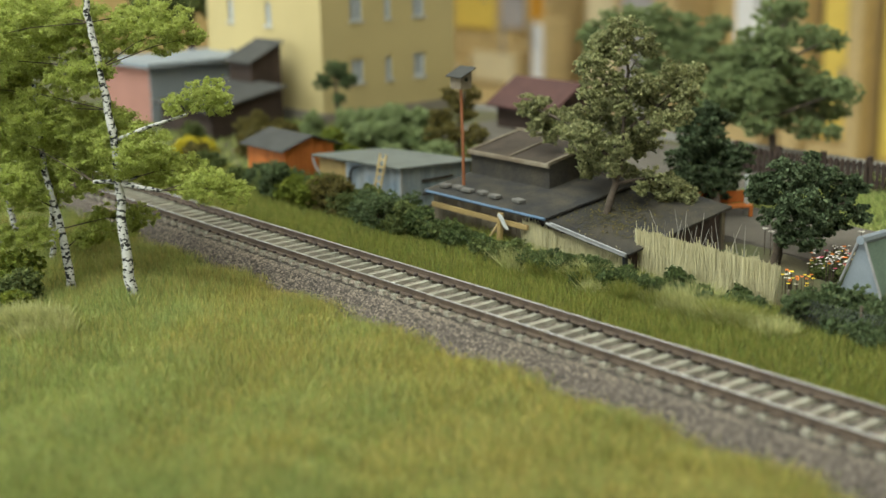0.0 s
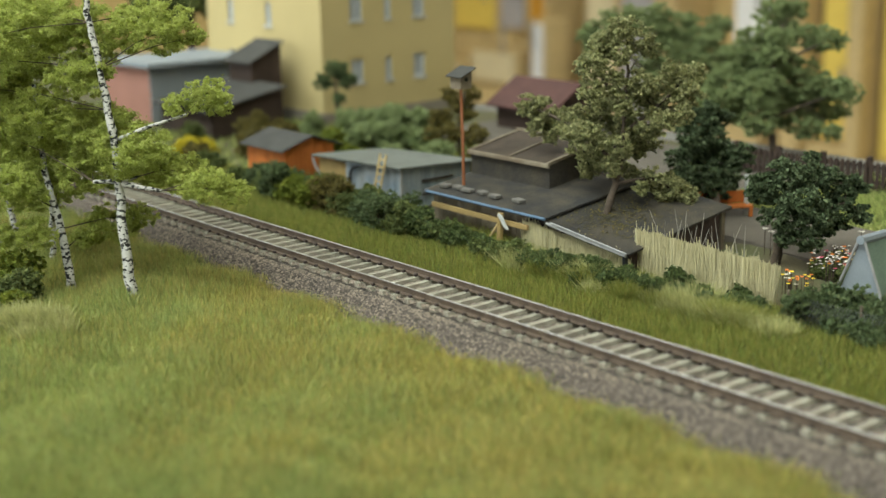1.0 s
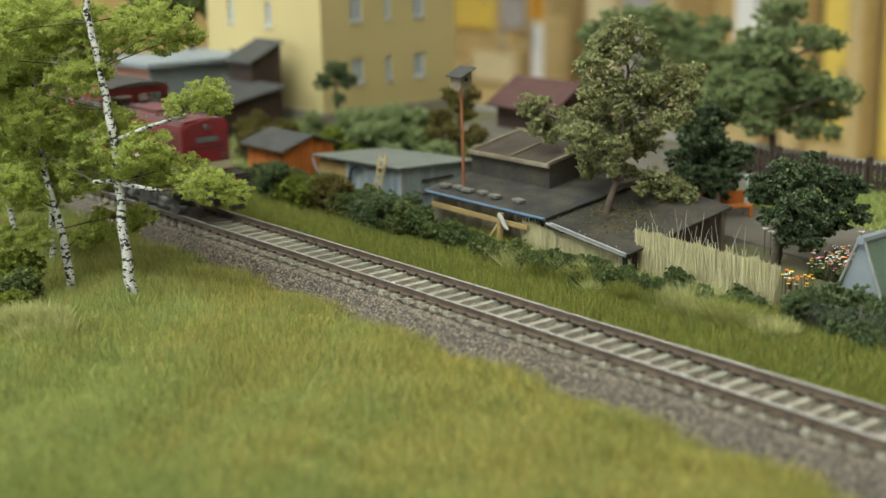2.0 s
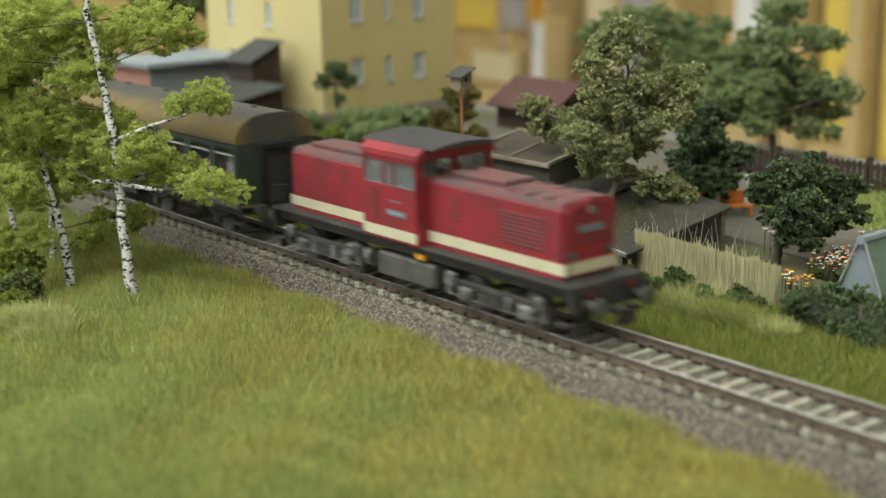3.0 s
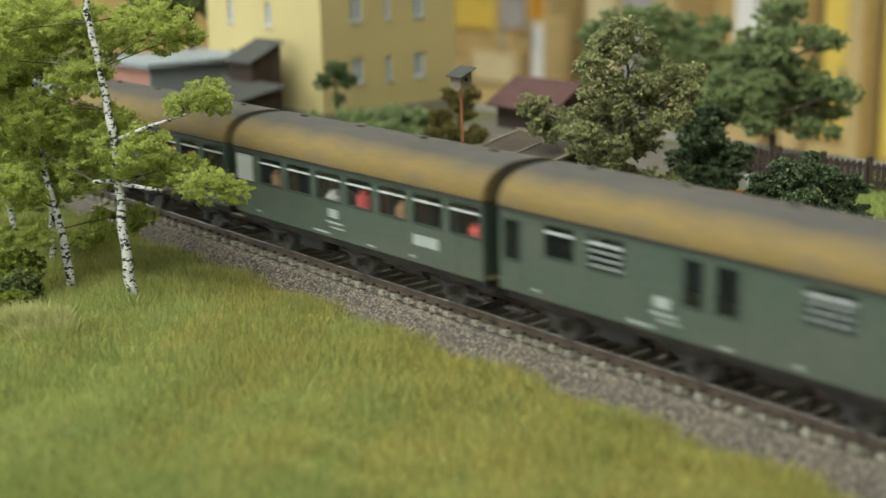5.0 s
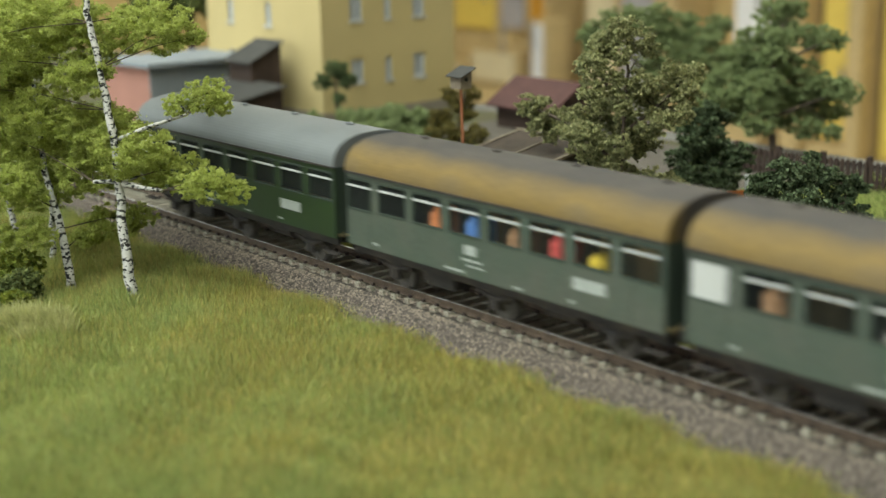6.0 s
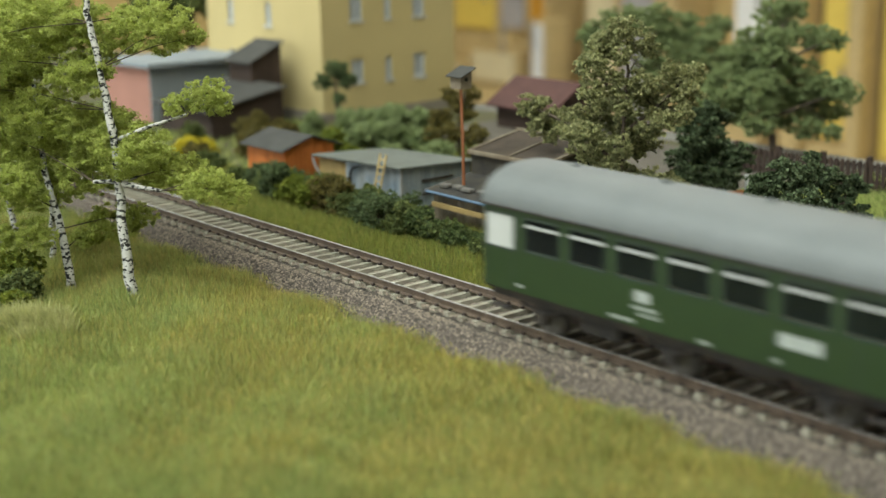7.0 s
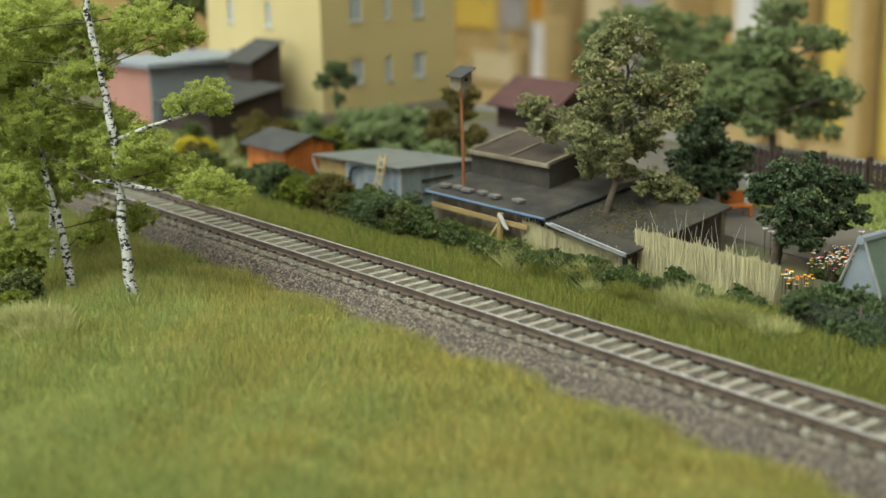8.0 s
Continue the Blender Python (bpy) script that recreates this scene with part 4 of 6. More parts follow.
for x, y, z, r, leaf in ((-15.2, -9.9, -0.6, 0.9, "bushleaf"), (-14.2, -10.4, -0.8, 0.6, "limeleaf"), (-16.5, -9.4, -0.5, 1.0, "limeleaf"), (-24.6, 13.6, 0.0, 0.9, "midleaf"), (-22.5, 14.6, 0.1, 0.9, "midleaf"), (-20.0, 15.6, 0.0, 0.9, "brownleaf"), (-18.0, 16.6, 0.0, 0.9, "midleaf"), (-35.5, 16.0, 0.2, 1.0, "midleaf"), (-38.5, 14.0, 0.0, 0.9, "brownleaf"), (-40.0, 11.0, -0.4, 0.8, "bushleaf"), (-31.5, 7.2, -0.5, 0.7, "bushleaf"), (-34.0, 7.8, -0.4, 0.8, "brownleaf")):
    shrub(x, y, z, r, leaf, {"bushleaf": "leafy green bush in rough grass", "limeleaf": "bright lime green bush in rough grass", "midleaf": "soft green hedge bush between garden plots", "brownleaf": "olive brown bush between garden plots"}[leaf], 0.15, 100)


# ---- sheds and houses ----
def board_wall(parent, axis, a0, a1, fixed, z0, z1, material, width=0.28, thick=0.09, z1b=None):
    """A wall of upright boards, each a piece. axis x: runs along x at y = fixed; axis y: along y at x = fixed. z1b: height at the far end."""
    n = max(2, round((a1 - a0) / width))
    w = (a1 - a0) / n
    z1b = z1 if z1b is None else z1b
    for k in range(n):
        p, q = a0 + k * w, a0 + (k + 1) * w - 0.02
        h0, h1 = z1 + (z1b - z1) * k / n, z1 + (z1b - z1) * (k + 1) / n
        o = random.uniform(-0.012, 0.012)
        bm = prism([(p, z0), (q, z0), (q, h1), (p, h0)], "y" if axis == "x" else "x", fixed - thick / 2 + o, fixed + thick / 2 + o)
        part("board", bm, material, parent)


def slab_roof(parent, corners, thick, material, label="", name="roof"):
    """A thick roof sheet on four corners (x, y, z)."""
    bm = bmesh.new()
    lo, hi = [bm.verts.new(c) for c in corners], [bm.verts.new((c[0], c[1], c[2] + thick)) for c in corners]
    bm.faces.new(lo)
    bm.faces.new(hi[::-1])
    for i in range(4):
        bm.faces.new([lo[i], hi[i], hi[(i + 1) % 4], lo[(i + 1) % 4]])
    bmesh.ops.bevel(bm, geom=bm.edges[:], offset=0.02, segments=1, affect="EDGES")
    return part(name, bm, material, parent, label)


def orange_shed():
    t = thing("garden_shed", "small orange wooden shed with a grey felt gable roof", "shed", (-28.6, 10.2, -1.0))
    part("core", prism([(-1.4, 0), (1.4, 0), (1.4, 1.62), (0.0, 2.1), (-1.4, 1.62)], "x", -1.62, 1.62), "brownwood", t)
    board_wall(t, "x", -1.7, 1.7, -1.48, 0, 1.7, "orange", 0.34)
    board_wall(t, "y", -1.45, 0.0, 1.7, 0, 1.66, "orange", 0.3, 0.08, 2.14)
    board_wall(t, "y", 0.0, 1.45, 1.7, 0, 2.14, "orange", 0.3, 0.08, 1.66)
    slab_roof(t, [(-2.0, -1.85, 1.58), (2.0, -1.85, 1.58), (2.0, 0.02, 2.2), (-2.0, 0.02, 2.2)], 0.08, "felt2", "grey felt roof slope")
    slab_roof(t, [(-2.0, 0.02, 2.2), (2.0, 0.02, 2.2), (2.0, 1.85, 1.58), (-2.0, 1.85, 1.58)], 0.08, "felt2", "grey felt roof slope")


orange_shed()


def grey_shed():
    t = thing("garden_shed", "weathered blue-grey board shed with a flat felt roof", "shed", (-21.2, 11.1, -1.0))
    part("core", box(-3.1, 3.1, -1.9, 1.9, 0, 1.4), "brownwood", t)
    board_wall(t, "x", -3.2, -1.0, -2.0, 0, 1.58, "tan", 0.3)
    board_wall(t, "x", -1.0, 3.2, -2.0, 0, 1.72, "bluegrey", 0.26, 0.09, 1.84)
    board_wall(t, "y", -2.0, 2.0, 3.2, 0, 1.84, "bluegrey", 0.26, 0.09, 1.7)
    slab_roof(t, [(-3.5, -2.3, 1.66), (3.45, -2.3, 1.88), (3.5, 2.2, 1.72), (-3.5, 2.2, 1.42)], 0.1, "felt3", "flat pale grey felt roof")
    part("downpipe", tube([(-3.3, -2.35, 1.62), (-3.15, -2.3, 1.2), (-3.0, -2.2, 0.9), (-3.0, -2.15, 0.1)], [0.06] * 4, 7), "zinc", t, "pale bent downpipe")
    part("downpipe", tube([(0.3, -2.25, 1.66), (-0.2, -2.2, 1.5), (-0.55, -2.15, 1.2), (-0.55, -2.12, 0.1)], [0.06] * 4, 7), "rubber", t, "dark downpipe")
    for z in (0.55, 1.15):
        part("batten", box(3.25, 3.31, -0.9, 0.9, z, z + 0.09), "brownwood", t)
    part("corner_post", box(3.16, 3.28, -2.1, -1.98, 0, 1.84), "zinc", t, "pale corner board")


grey_shed()


def ladder():
    t = thing("ladder", "short light wooden ladder leaning against the grey shed", "ladder", (-18.95, 8.55, -1.0))
    for s in (-0.22, 0.22):
        part("rail", tube([(s, -0.35, 0.0), (s, 0.28, 2.45)], [0.055, 0.055], 6), "lightwood", t)
    for k in range(7):
        u = 0.12 + k * 0.13
        part("rung", tube([(-0.22, -0.35 + 0.63 * u, 2.45 * u), (0.22, -0.35 + 0.63 * u, 2.45 * u)], [0.035, 0.035], 6), "lightwood", t)


ladder()


def black_shed():
    t = thing("garden_shed", "low black felt-roofed shed with old board walls", "shed", (-9.0, 8.0, -1.0))
    part("core", prism([(-5.3, 0), (1.8, 0), (1.8, 1.25), (-5.3, 1.4)], "y", 0.35, 4.9), "brownwood", t)
    board_wall(t, "x", -5.5, 0.3, 0.15, 0, 1.5, "oldwood", 0.3)
    board_wall(t, "y", 0.15, 5.2, 5.6, 0, 0.85, "brownwood", 0.3, 0.09, 1.5)
    slab_roof(t, [(-5.75, -0.25, 1.52), (1.75, -0.25, 1.5), (1.9, 5.6, 2.35), (-5.75, 5.6, 2.4)], 0.1, "felt", "black roofing felt with moss")
    slab_roof(t, [(1.6, -0.3, 1.36), (5.95, -0.3, 0.82), (5.6, 6.0, 1.62), (1.6, 5.6, 2.15)], 0.1, "felt", "dark sagging roofing felt with leaf litter")
    part("gutter", tube([(-5.45, -0.34, 1.6), (-2.0, -0.36, 1.58), (1.75, -0.34, 1.55)], [0.06] * 3, 8), "bluegutter", t, "blue painted gutter")
    part("gutter", tube([(1.9, -0.4, 1.42), (4.0, -0.42, 1.15), (6.0, -0.4, 0.9)], [0.06] * 3, 8), "zinc", t, "pale zinc gutter")
    part("gutter", tube([(2.2, -0.46, 1.5), (6.1, -0.46, 1.0)], [0.04] * 2, 6), "zinc", t, "pale strip on the roof edge")
    for x, z in ((5.4, 1.5),):
        part("post", box(x - 0.1, x + 0.1, 5.5, 5.7, 0, z), "oldwood", t)
    part("post", box(5.75, 5.9, -0.3, -0.15, 0, 0.9), "rubber", t, "dark corner post")
    b = part("rail_board", prism([(-5.1, 1.02), (0.75, 0.95), (0.75, 1.13), (-5.1, 1.2)], "y", -0.35, -0.22), "tan", t, "yellowish cross board")
    part("rail_board", prism([(-4.9, 0.44), (-1.0, -0.06), (-1.0, 0.05), (-4.9, 0.55)], "y", -0.5, -0.4), "lightwood", t, "pale slanting pole")
    part("prop", tube([(-0.72, -0.45, 0.0), (-0.68, -0.42, 1.42)], [0.14, 0.13], 7), "tan", t, "short round post")
    part("prop", tube([(-1.35, -0.7, 0.0), (-0.75, -0.5, 1.0)], [0.05, 0.05], 6), "lightwood", t, "slanting strut")
    part("rag", prism([(-0.6, 1.45), (-0.42, 1.35), (-0.2, 1.05), (-0.06, 0.88), (-0.18, 0.9), (-0.36, 1.0), (-0.48, 1.2), (-0.66, 1.36)], "y", -0.62, -0.55), "white", t, "white rag hanging from the post")
    # cold-frame box on the roof
    bx = part("roof_box", prism([(2.3, 1.9), (5.0, 2.2), (5.0, 3.5), (2.3, 2.95)], "x", -5.6, -0.75), "felt", t, "black clad box on the roof")
    part("lid_panel", prism([(2.35, 2.99), (4.95, 3.49), (4.95, 3.54), (2.35, 3.04)], "x", -5.5, -0.85), "lid", bx, "weathered brown lid panel")
    for x in (-5.6, -3.2, -0.85):
        part("box_rib", prism([(2.2, 2.95), (5.05, 3.5), (5.05, 3.62), (2.2, 3.07)], "x", x, x + 0.14), "oldwood", bx)
    part("box_rib", box(-5.68, -0.68, 2.12, 2.26, 2.86, 3.04, 0.02), "oldwood", bx)
    part("box_rib", box(-5.68, -0.68, 4.95, 5.1, 3.48, 3.66, 0.02), "oldwood", bx)
    for k, x in enumerate((-5.0, -4.3, -3.6, -2.75, -1.9, -0.6)):
        s = thing("roof_slab", "small grey stone slab weighing down the roof felt", "slab", (-9.0 + x, 8.35 + 0.12 * (k % 2), 0.83), random.uniform(-15, 15), "slabs on the roof")
        part("stone", box(-0.27, 0.27, -0.17, 0.17, -0.1, 0.05, 0.03), "slab", s)


black_shed()


def leaf_litter():
    """Fallen leaves lying on the sagging roof round the tree."""
    n = 1700
    x, y = RNG.normal(-5.9, 1.1, n), RNG.normal(10.2, 1.2, n)
    keep = (x > -7.2) & (x < -3.7) & (y > 7.9) & (y < 13.4)
    x, y = x[keep], y[keep]
    lx, ly = x + 9.0, y - 8.0
    u, w = (lx - 1.6) / 4.35, (ly + 0.3) / 5.9
    z = -1.0 + 0.1 + (1.36 + 0.79 * w) * (1 - u) + (0.82 + 0.8 * w) * u + 0.03
    n = len(x)
    a = RNG.uniform(0, math.tau, n)
    s = RNG.uniform(0.025, 0.06, n)
    c = np.stack([x, y, z], 1)
    p = np.stack([np.cos(a) * s, np.sin(a) * s, RNG.uniform(-0.3, 0.3, n) * s], 1)
    q = np.stack([-np.sin(a) * s * 0.6, np.cos(a) * s * 0.6, RNG.uniform(-0.3, 0.3, n) * s], 1)
    v = np.stack([c - p, c + q, c + p, c - q], 1).reshape(-1, 3)
    tagged(mesh_object("leaf_litter", raw_mesh("leaf_litter", v, np.arange(len(v)).reshape(-1, 4)), "brownleaf"), "fallen olive leaves strewn over the black roof", "leaf litter", kind="stuff")


leaf_litter()


def reed_screen(x0, x1, y, z_left, z_right, label):
    """A reed mat: rows of single stalks tied to two thin rails."""
    t = thing("reed_screen", label, "fence", ((x0 + x1) / 2, y, -1.05), group="reed screens")
    cx = (x0 + x1) / 2
    n = int((x1 - x0) * 260)
    bm_v, bm_f = [], []
    for k in range(n):
        u = RNG.random()
        x = x0 - cx + (x1 - x0) * u
        h = z_left + (z_right - z_left) * u + 1.05 + 0.06 * math.sin(x * 5.3) * math.sin(x * 2.1) + RNG.normal() * 0.035 + (RNG.random() < 0.04) * RNG.uniform(0, 0.35)
        foot = 0.0 if RNG.random() < 0.6 else RNG.uniform(0, 0.5) * h
        r, o = RNG.uniform(0.008, 0.017), RNG.normal() * 0.05 - 0.05
        l = 0.10 * math.sin(x * 3.1 + 1.0) * math.sin(x * 1.3) + RNG.normal() * 0.07
        base = len(bm_v)
        for zz, dx, dy in ((foot, 0.0, 0.0), (h, l * (h - foot), RNG.normal() * 0.03)):
            for a in (0.5, 2.6, 4.7):
                bm_v.append((x + dx + r * math.cos(a), o + dy + r * math.sin(a), zz))
        for j in range(3):
            bm_f.append((base + j, base + (j + 1) % 3, base + 3 + (j + 1) % 3, base + 3 + j))
    mesh_object("reeds", raw_mesh("reeds", np.array(bm_v), np.array(bm_f)), "reed", t)["kind"] = "stuff"
    part("mat_backing", prism([(x0 - cx + 0.03, 0.02), (x1 - cx - 0.03, 0.02), (x1 - cx - 0.03, z_right + 0.98), (x0 - cx + 0.03, z_left + 0.98)], "y", 0.03, 0.07), "reed", t, "pale reed mat")
    for f in (0.3, 0.75):
        part("tie_rail", tube([(x0 - cx, 0.06, (z_left + 1.05) * f), (x1 - cx, 0.06, (z_right + 1.05) * f)], [0.03, 0.03], 6), "tan", t)


reed_screen(-8.7, -3.15, 7.95, 0.24, -0.3, "pale dry reed mat wall under the shed roof")
reed_screen(-3.5, 2.7, 8.8, 0.6, 0.42, "tall straw-coloured reed fence with ragged top")


def dry_stalk(x, y, z, dx, dy, h):
    t = thing("dry_stalk", "thin pale dry stalk standing beside the reed fence", "stalk", (x, y, z), group="dry stalks")
    part("stem", tube([(0, 0, 0), (dx * 0.5, dy * 0.5, h * 0.65), (dx, dy, h)], [0.014, 0.011, 0.006], 5), "twig", t)


for k in range(22):
    dry_stalk(random.uniform(-3.2, 1.2), 9.0 + random.uniform(0, 0.5), -1.0, random.uniform(-0.9, 0.6), random.uniform(-0.2, 0.4), random.uniform(1.6, 2.5))


def bird_house():
    t = thing("bird_house", "small grey bird house on a tall rusty red pole", "bird house", (-13.6, 9.0, -1.0))
    part("pole", tube([(0, 0, 0), (0.02, -0.02, 3.4), (-0.1, 0.0, 5.95)], [0.075, 0.065, 0.055], 8), "rod", t, "rust-red thin pole")
    h = part("box", prism([(-0.3, 5.85), (0.3, 5.85), (0.3, 6.6), (-0.3, 6.35)], "x", -0.42, 0.25), "oldwood", t)
    slab_roof(h, [(-0.6, -0.42, 6.32), (0.42, -0.42, 6.32), (0.42, 0.42, 6.68), (-0.6, 0.42, 6.68)], 0.06, "felt2", "sloping grey lid")
    part("entrance", disc(0.26, 0.0, 6.25, 0.09, 0.02, "x", 12), "rubber", h)


bird_house()


def apartment_house():
    t = thing("apartment_house", "tall yellow plastered house with rows of white windows", "house", (-48.3, 26.2, -1.0))
    x0, x1, y0, y1, h = -6.7, 7.1, -5.3, 5.4, 17.0
    holes_r = [(y, z) for y in (-2.6, -0.1, 2.4) for z in (3.15, 7.05, 10.95)]
    holes_l = [(x, z) for x in (-3.6, 1.1) for z in (3.3, 6.6, 10.2)]

    def pierced(axis, a0, a1, fixed, holes, sizes):
        """A thick wall pieced together round its openings."""
        bm = bmesh.new()
        cuts_a = sorted({a0, a1, *[c for (c0, _), (w, _) in zip(holes, sizes) for c in (c0 - w / 2, c0 + w / 2)]})
        cuts_z = sorted({0.0, h, *[c for (_, z0), (_, k) in zip(holes, sizes) for c in (z0 - k / 2, z0 + k / 2)]})
        for p, q in zip(cuts_a, cuts_a[1:]):
            for r, s in zip(cuts_z, cuts_z[1:]):
                m, n = (p + q) / 2, (r + s) / 2
                if any(abs(m - c) < w / 2 and abs(n - z) < k / 2 for (c, z), (w, k) in zip(holes, sizes)):
                    continue
                if axis == "x":
                    box(p, q, fixed, fixed + 0.35, r, s, 0, bm)
                else:
                    box(fixed - 0.35, fixed, p, q, r, s, 0, bm)
        bmesh.ops.remove_doubles(bm, verts=bm.verts, dist=0.001)
        return bm

    sr = [(0.55 if abs(y + 0.1) < 0.01 else 0.95, 1.5) for y, _ in holes_r]
    sl = [(0.75, 1.5)] * len(holes_l)
    part("wall", pierced("y", y0 + 0.35, y1, x1, holes_r, sr), "wall", t)
    part("wall", pierced("x", x0, x1, y0, holes_l, sl), "wall", t)
    part("wall", box(x0, x1 - 0.35, y1 - 0.35, y1, 0, h), "wall", t)
    part("wall", box(x0, x0 + 0.35, y0 + 0.35, y1 - 0.35, 0, h), "wall", t)
    part("roof", prism([(y0 - 0.6, h), (y1 + 0.6, h), (0.0, h + 4.0)], "x", x0 - 0.5, x1 + 0.5), "redtile", t)
    part("plinth", box(x0 - 0.08, x1 + 0.08, y0 - 0.08, y1 + 0.08, -0.1, 0.7), "plinth", t)
    for (c, z), (w, k) in zip(holes_r + holes_l, sr + sl):
        right = (c, z) in holes_r
        fr = bmesh.new()
        for a, b, p, q in ((-w / 2, w / 2, -k / 2, -k / 2 + 0.12), (-w / 2, w / 2, k / 2 - 0.12, k / 2), (-w / 2, -w / 2 + 0.1, -k / 2, k / 2), (w / 2 - 0.1, w / 2, -k / 2, k / 2), (-0.05, 0.05, -k / 2, k / 2)):
            if right:
                box(x1 - 0.2, x1 - 0.1, c + a, c + b, z + p, z + q, 0, fr)
            else:
                box(c + a, c + b, y0 + 0.1, y0 + 0.2, z + p, z + q, 0, fr)
        win = part("window", fr, "frame", t)
        part("pane", box(x1 - 0.17, x1 - 0.15, c - w / 2, c + w / 2, z - k / 2, z + k / 2) if right else box(c - w / 2, c + w / 2, y0 + 0.15, y0 + 0.17, z - k / 2, z + k / 2), "pane", win)
        part("sill", box(x1 - 0.02, x1 + 0.1, c - w / 2 - 0.08, c + w / 2 + 0.08, z - k / 2 - 0.1, z - k / 2) if right else box(c - w / 2 - 0.08, c + w / 2 + 0.08, y0 - 0.1, y0 + 0.02, z - k / 2 - 0.1, z - k / 2), "frame", win)


apartment_house()


def pink_shed():
    t = thing("garage", "flat-roofed shed with pink plaster and grey-blue boards", "shed", (-52.5, 16.6, -1.0))
    part("wall", box(-3.2, 3.2, -3.4, 4.9, 0, 3.5, 0.03), "pink", t, "pink plastered wall")
    board_wall(t, "y", -3.4, 4.9, 3.28, 0, 3.5, "slate", 0.6, 0.1)
    slab_roof(t, [(-3.6, -3.8, 3.5), (3.9, -3.8, 3.62), (3.9, 5.5, 3.62), (-3.6, 5.5, 3.5)], 0.3, "slate", "grey-blue flat roof edge")


pink_shed()


def brown_shed():
    t = thing("garden_shed", "dark brown board shed with a grey lean-to roof", "shed", (-43.6, 15.4, -1.0))
    part("core", box(-3.6, 2.3, -2.4, 2.4, 0, 1.6), "brownwood", t)
    board_wall(t, "x", -3.7, 2.4, -2.5, 0, 1.7, "brownwood", 0.4)
    board_wall(t, "y", -2.5, 2.5, 2.4, 0, 1.7, "brownwood", 0.4, 0.1, 2.4)
    slab_roof(t, [(-4.0, -3.0, 1.65), (2.8, -3.0, 1.65), (2.8, 2.6, 2.7), (-4.0, 2.6, 2.7)], 0.12, "felt2", "grey felt lean-to roof")


brown_shed()


def tall_brown_shed():
    t = thing("barn", "narrow dark brown barn with a grey single-pitch roof", "shed", (-45.4, 18.6, -1.5))
    part("core", prism([(-1.1, 0), (1.1, 0), (1.1, 5.5), (-1.1, 4.5)], "x", -1.3, 1.3), "brownwood", t)
    board_wall(t, "y", -1.1, 1.1, 1.35, 0, 4.5, "brownwood", 0.3, 0.08, 5.5)
    slab_roof(t, [(-1.6, -1.4, 4.38), (1.6, -1.4, 4.38), (1.6, 1.25, 5.6), (-1.6, 1.25, 5.6)], 0.1, "felt2")


tall_brown_shed()


def red_roof_hut():
    t = thing("summer_house", "small hut with a low dark red gable roof", "hut", (-29.6, 29.2, -1.0))
    part("wall", prism([(-1.9, 0), (1.9, 0), (1.9, 1.7), (0, 2.9), (-1.9, 1.7)], "x", -2.5, 2.5), "brownwood", t)
    slab_roof(t, [(-2.9, -2.5, 1.5), (2.9, -2.5, 1.5), (2.9, 0, 3.0), (-2.9, 0, 3.0)], 0.14, "redtile", "dark red roof slope")
    slab_roof(t, [(-2.9, 0, 3.0), (2.9, 0, 3.0), (2.9, 2.5, 1.5), (-2.9, 2.5, 1.5)], 0.14, "redtile", "dark red roof slope")


red_roof_hut()


def plank_fence(x0, y0, x1, y1):
    t = thing("plank_fence", "dark brown picket fence along the back path", "fence", (x0, y0, -1.0))
    d = Vector((x1 - x0, y1 - y0, 0))
    n = int(d.length / 0.3)
    ang = math.degrees(math.atan2(d.y, d.x))
    t.matrix_basis = pose(x0 * U, y0 * U, -1.0 * U, 0, 0, ang)
    for k in range(n):
        x = k * 0.3
        part("picket", prism([(x, 0.1), (x + 0.2, 0.1), (x + 0.2, 1.35), (x + 0.1, 1.45), (x, 1.35)], "y", -0.05, 0.05), "brownwood", t)
    for z in (0.4, 1.1):
        part("rail", box(0, d.length, 0.06, 0.16, z, z + 0.14), "brownwood", t)
    for k in range(0, n, 8):
        part("post", box(k * 0.3, k * 0.3 + 0.24, 0.17, 0.4, 0, 1.6), "brownwood", t)


plank_fence(-13.5, 26.4, 12.0, 28.8)


def tent():
    t = thing("ridge_tent", "grey ridge tent with a green canvas side", "tent", (4.15, 11.5, -1.0), 90)
    part("canvas", prism([(-0.85, 0), (0.85, 0), (0.08, 2.05), (-0.08, 2.05)], "x", 0.0, 4.2), "tentgreen", t)
    part("end_flap", prism([(-0.88, 0.0), (0.88, 0.0), (0.08, 2.08), (-0.08, 2.08)], "x", -0.06, -0.004), "tentgrey", t, "pale grey end flap")
    for s in (-1, 1):
        part("pole", tube([(-0.12, s * 0.98, 0), (-0.12, s * 0.05, 2.25)], [0.05, 0.05], 7), "zinc", t)
    part("ridge_cover", tube([(-0.2, 0, 2.12), (4.2, 0, 2.12)], [0.16, 0.16], 8), "tentgrey", t, "pale grey ridge roll")


tent()


def flower(x, y, z, r, material, label):
    t = thing("flower", label, "flower", (x, y, -1.0), group="flowers in the bed")
    part("stem", tube([(0, 0, 0), (0, 0, z + 1.0)], [0.02, 0.015], 4), "bark", t)
    bm = bmesh.new()
    for k in range(7):
        a = k * math.tau / 7
        c = Vector((math.cos(a) * r * 0.55, math.sin(a) * r * 0.55, z + 1.0))
        s, u = Vector((-math.sin(a), math.cos(a), 0)) * r * 0.32, Vector((math.cos(a), math.sin(a), 0.5)) * r * 0.5
        bm.faces.new([bm.verts.new(c - u), bm.verts.new(c + s), bm.verts.new(c + u), bm.verts.new(c - s)])
    part("petals", bm, material, t)


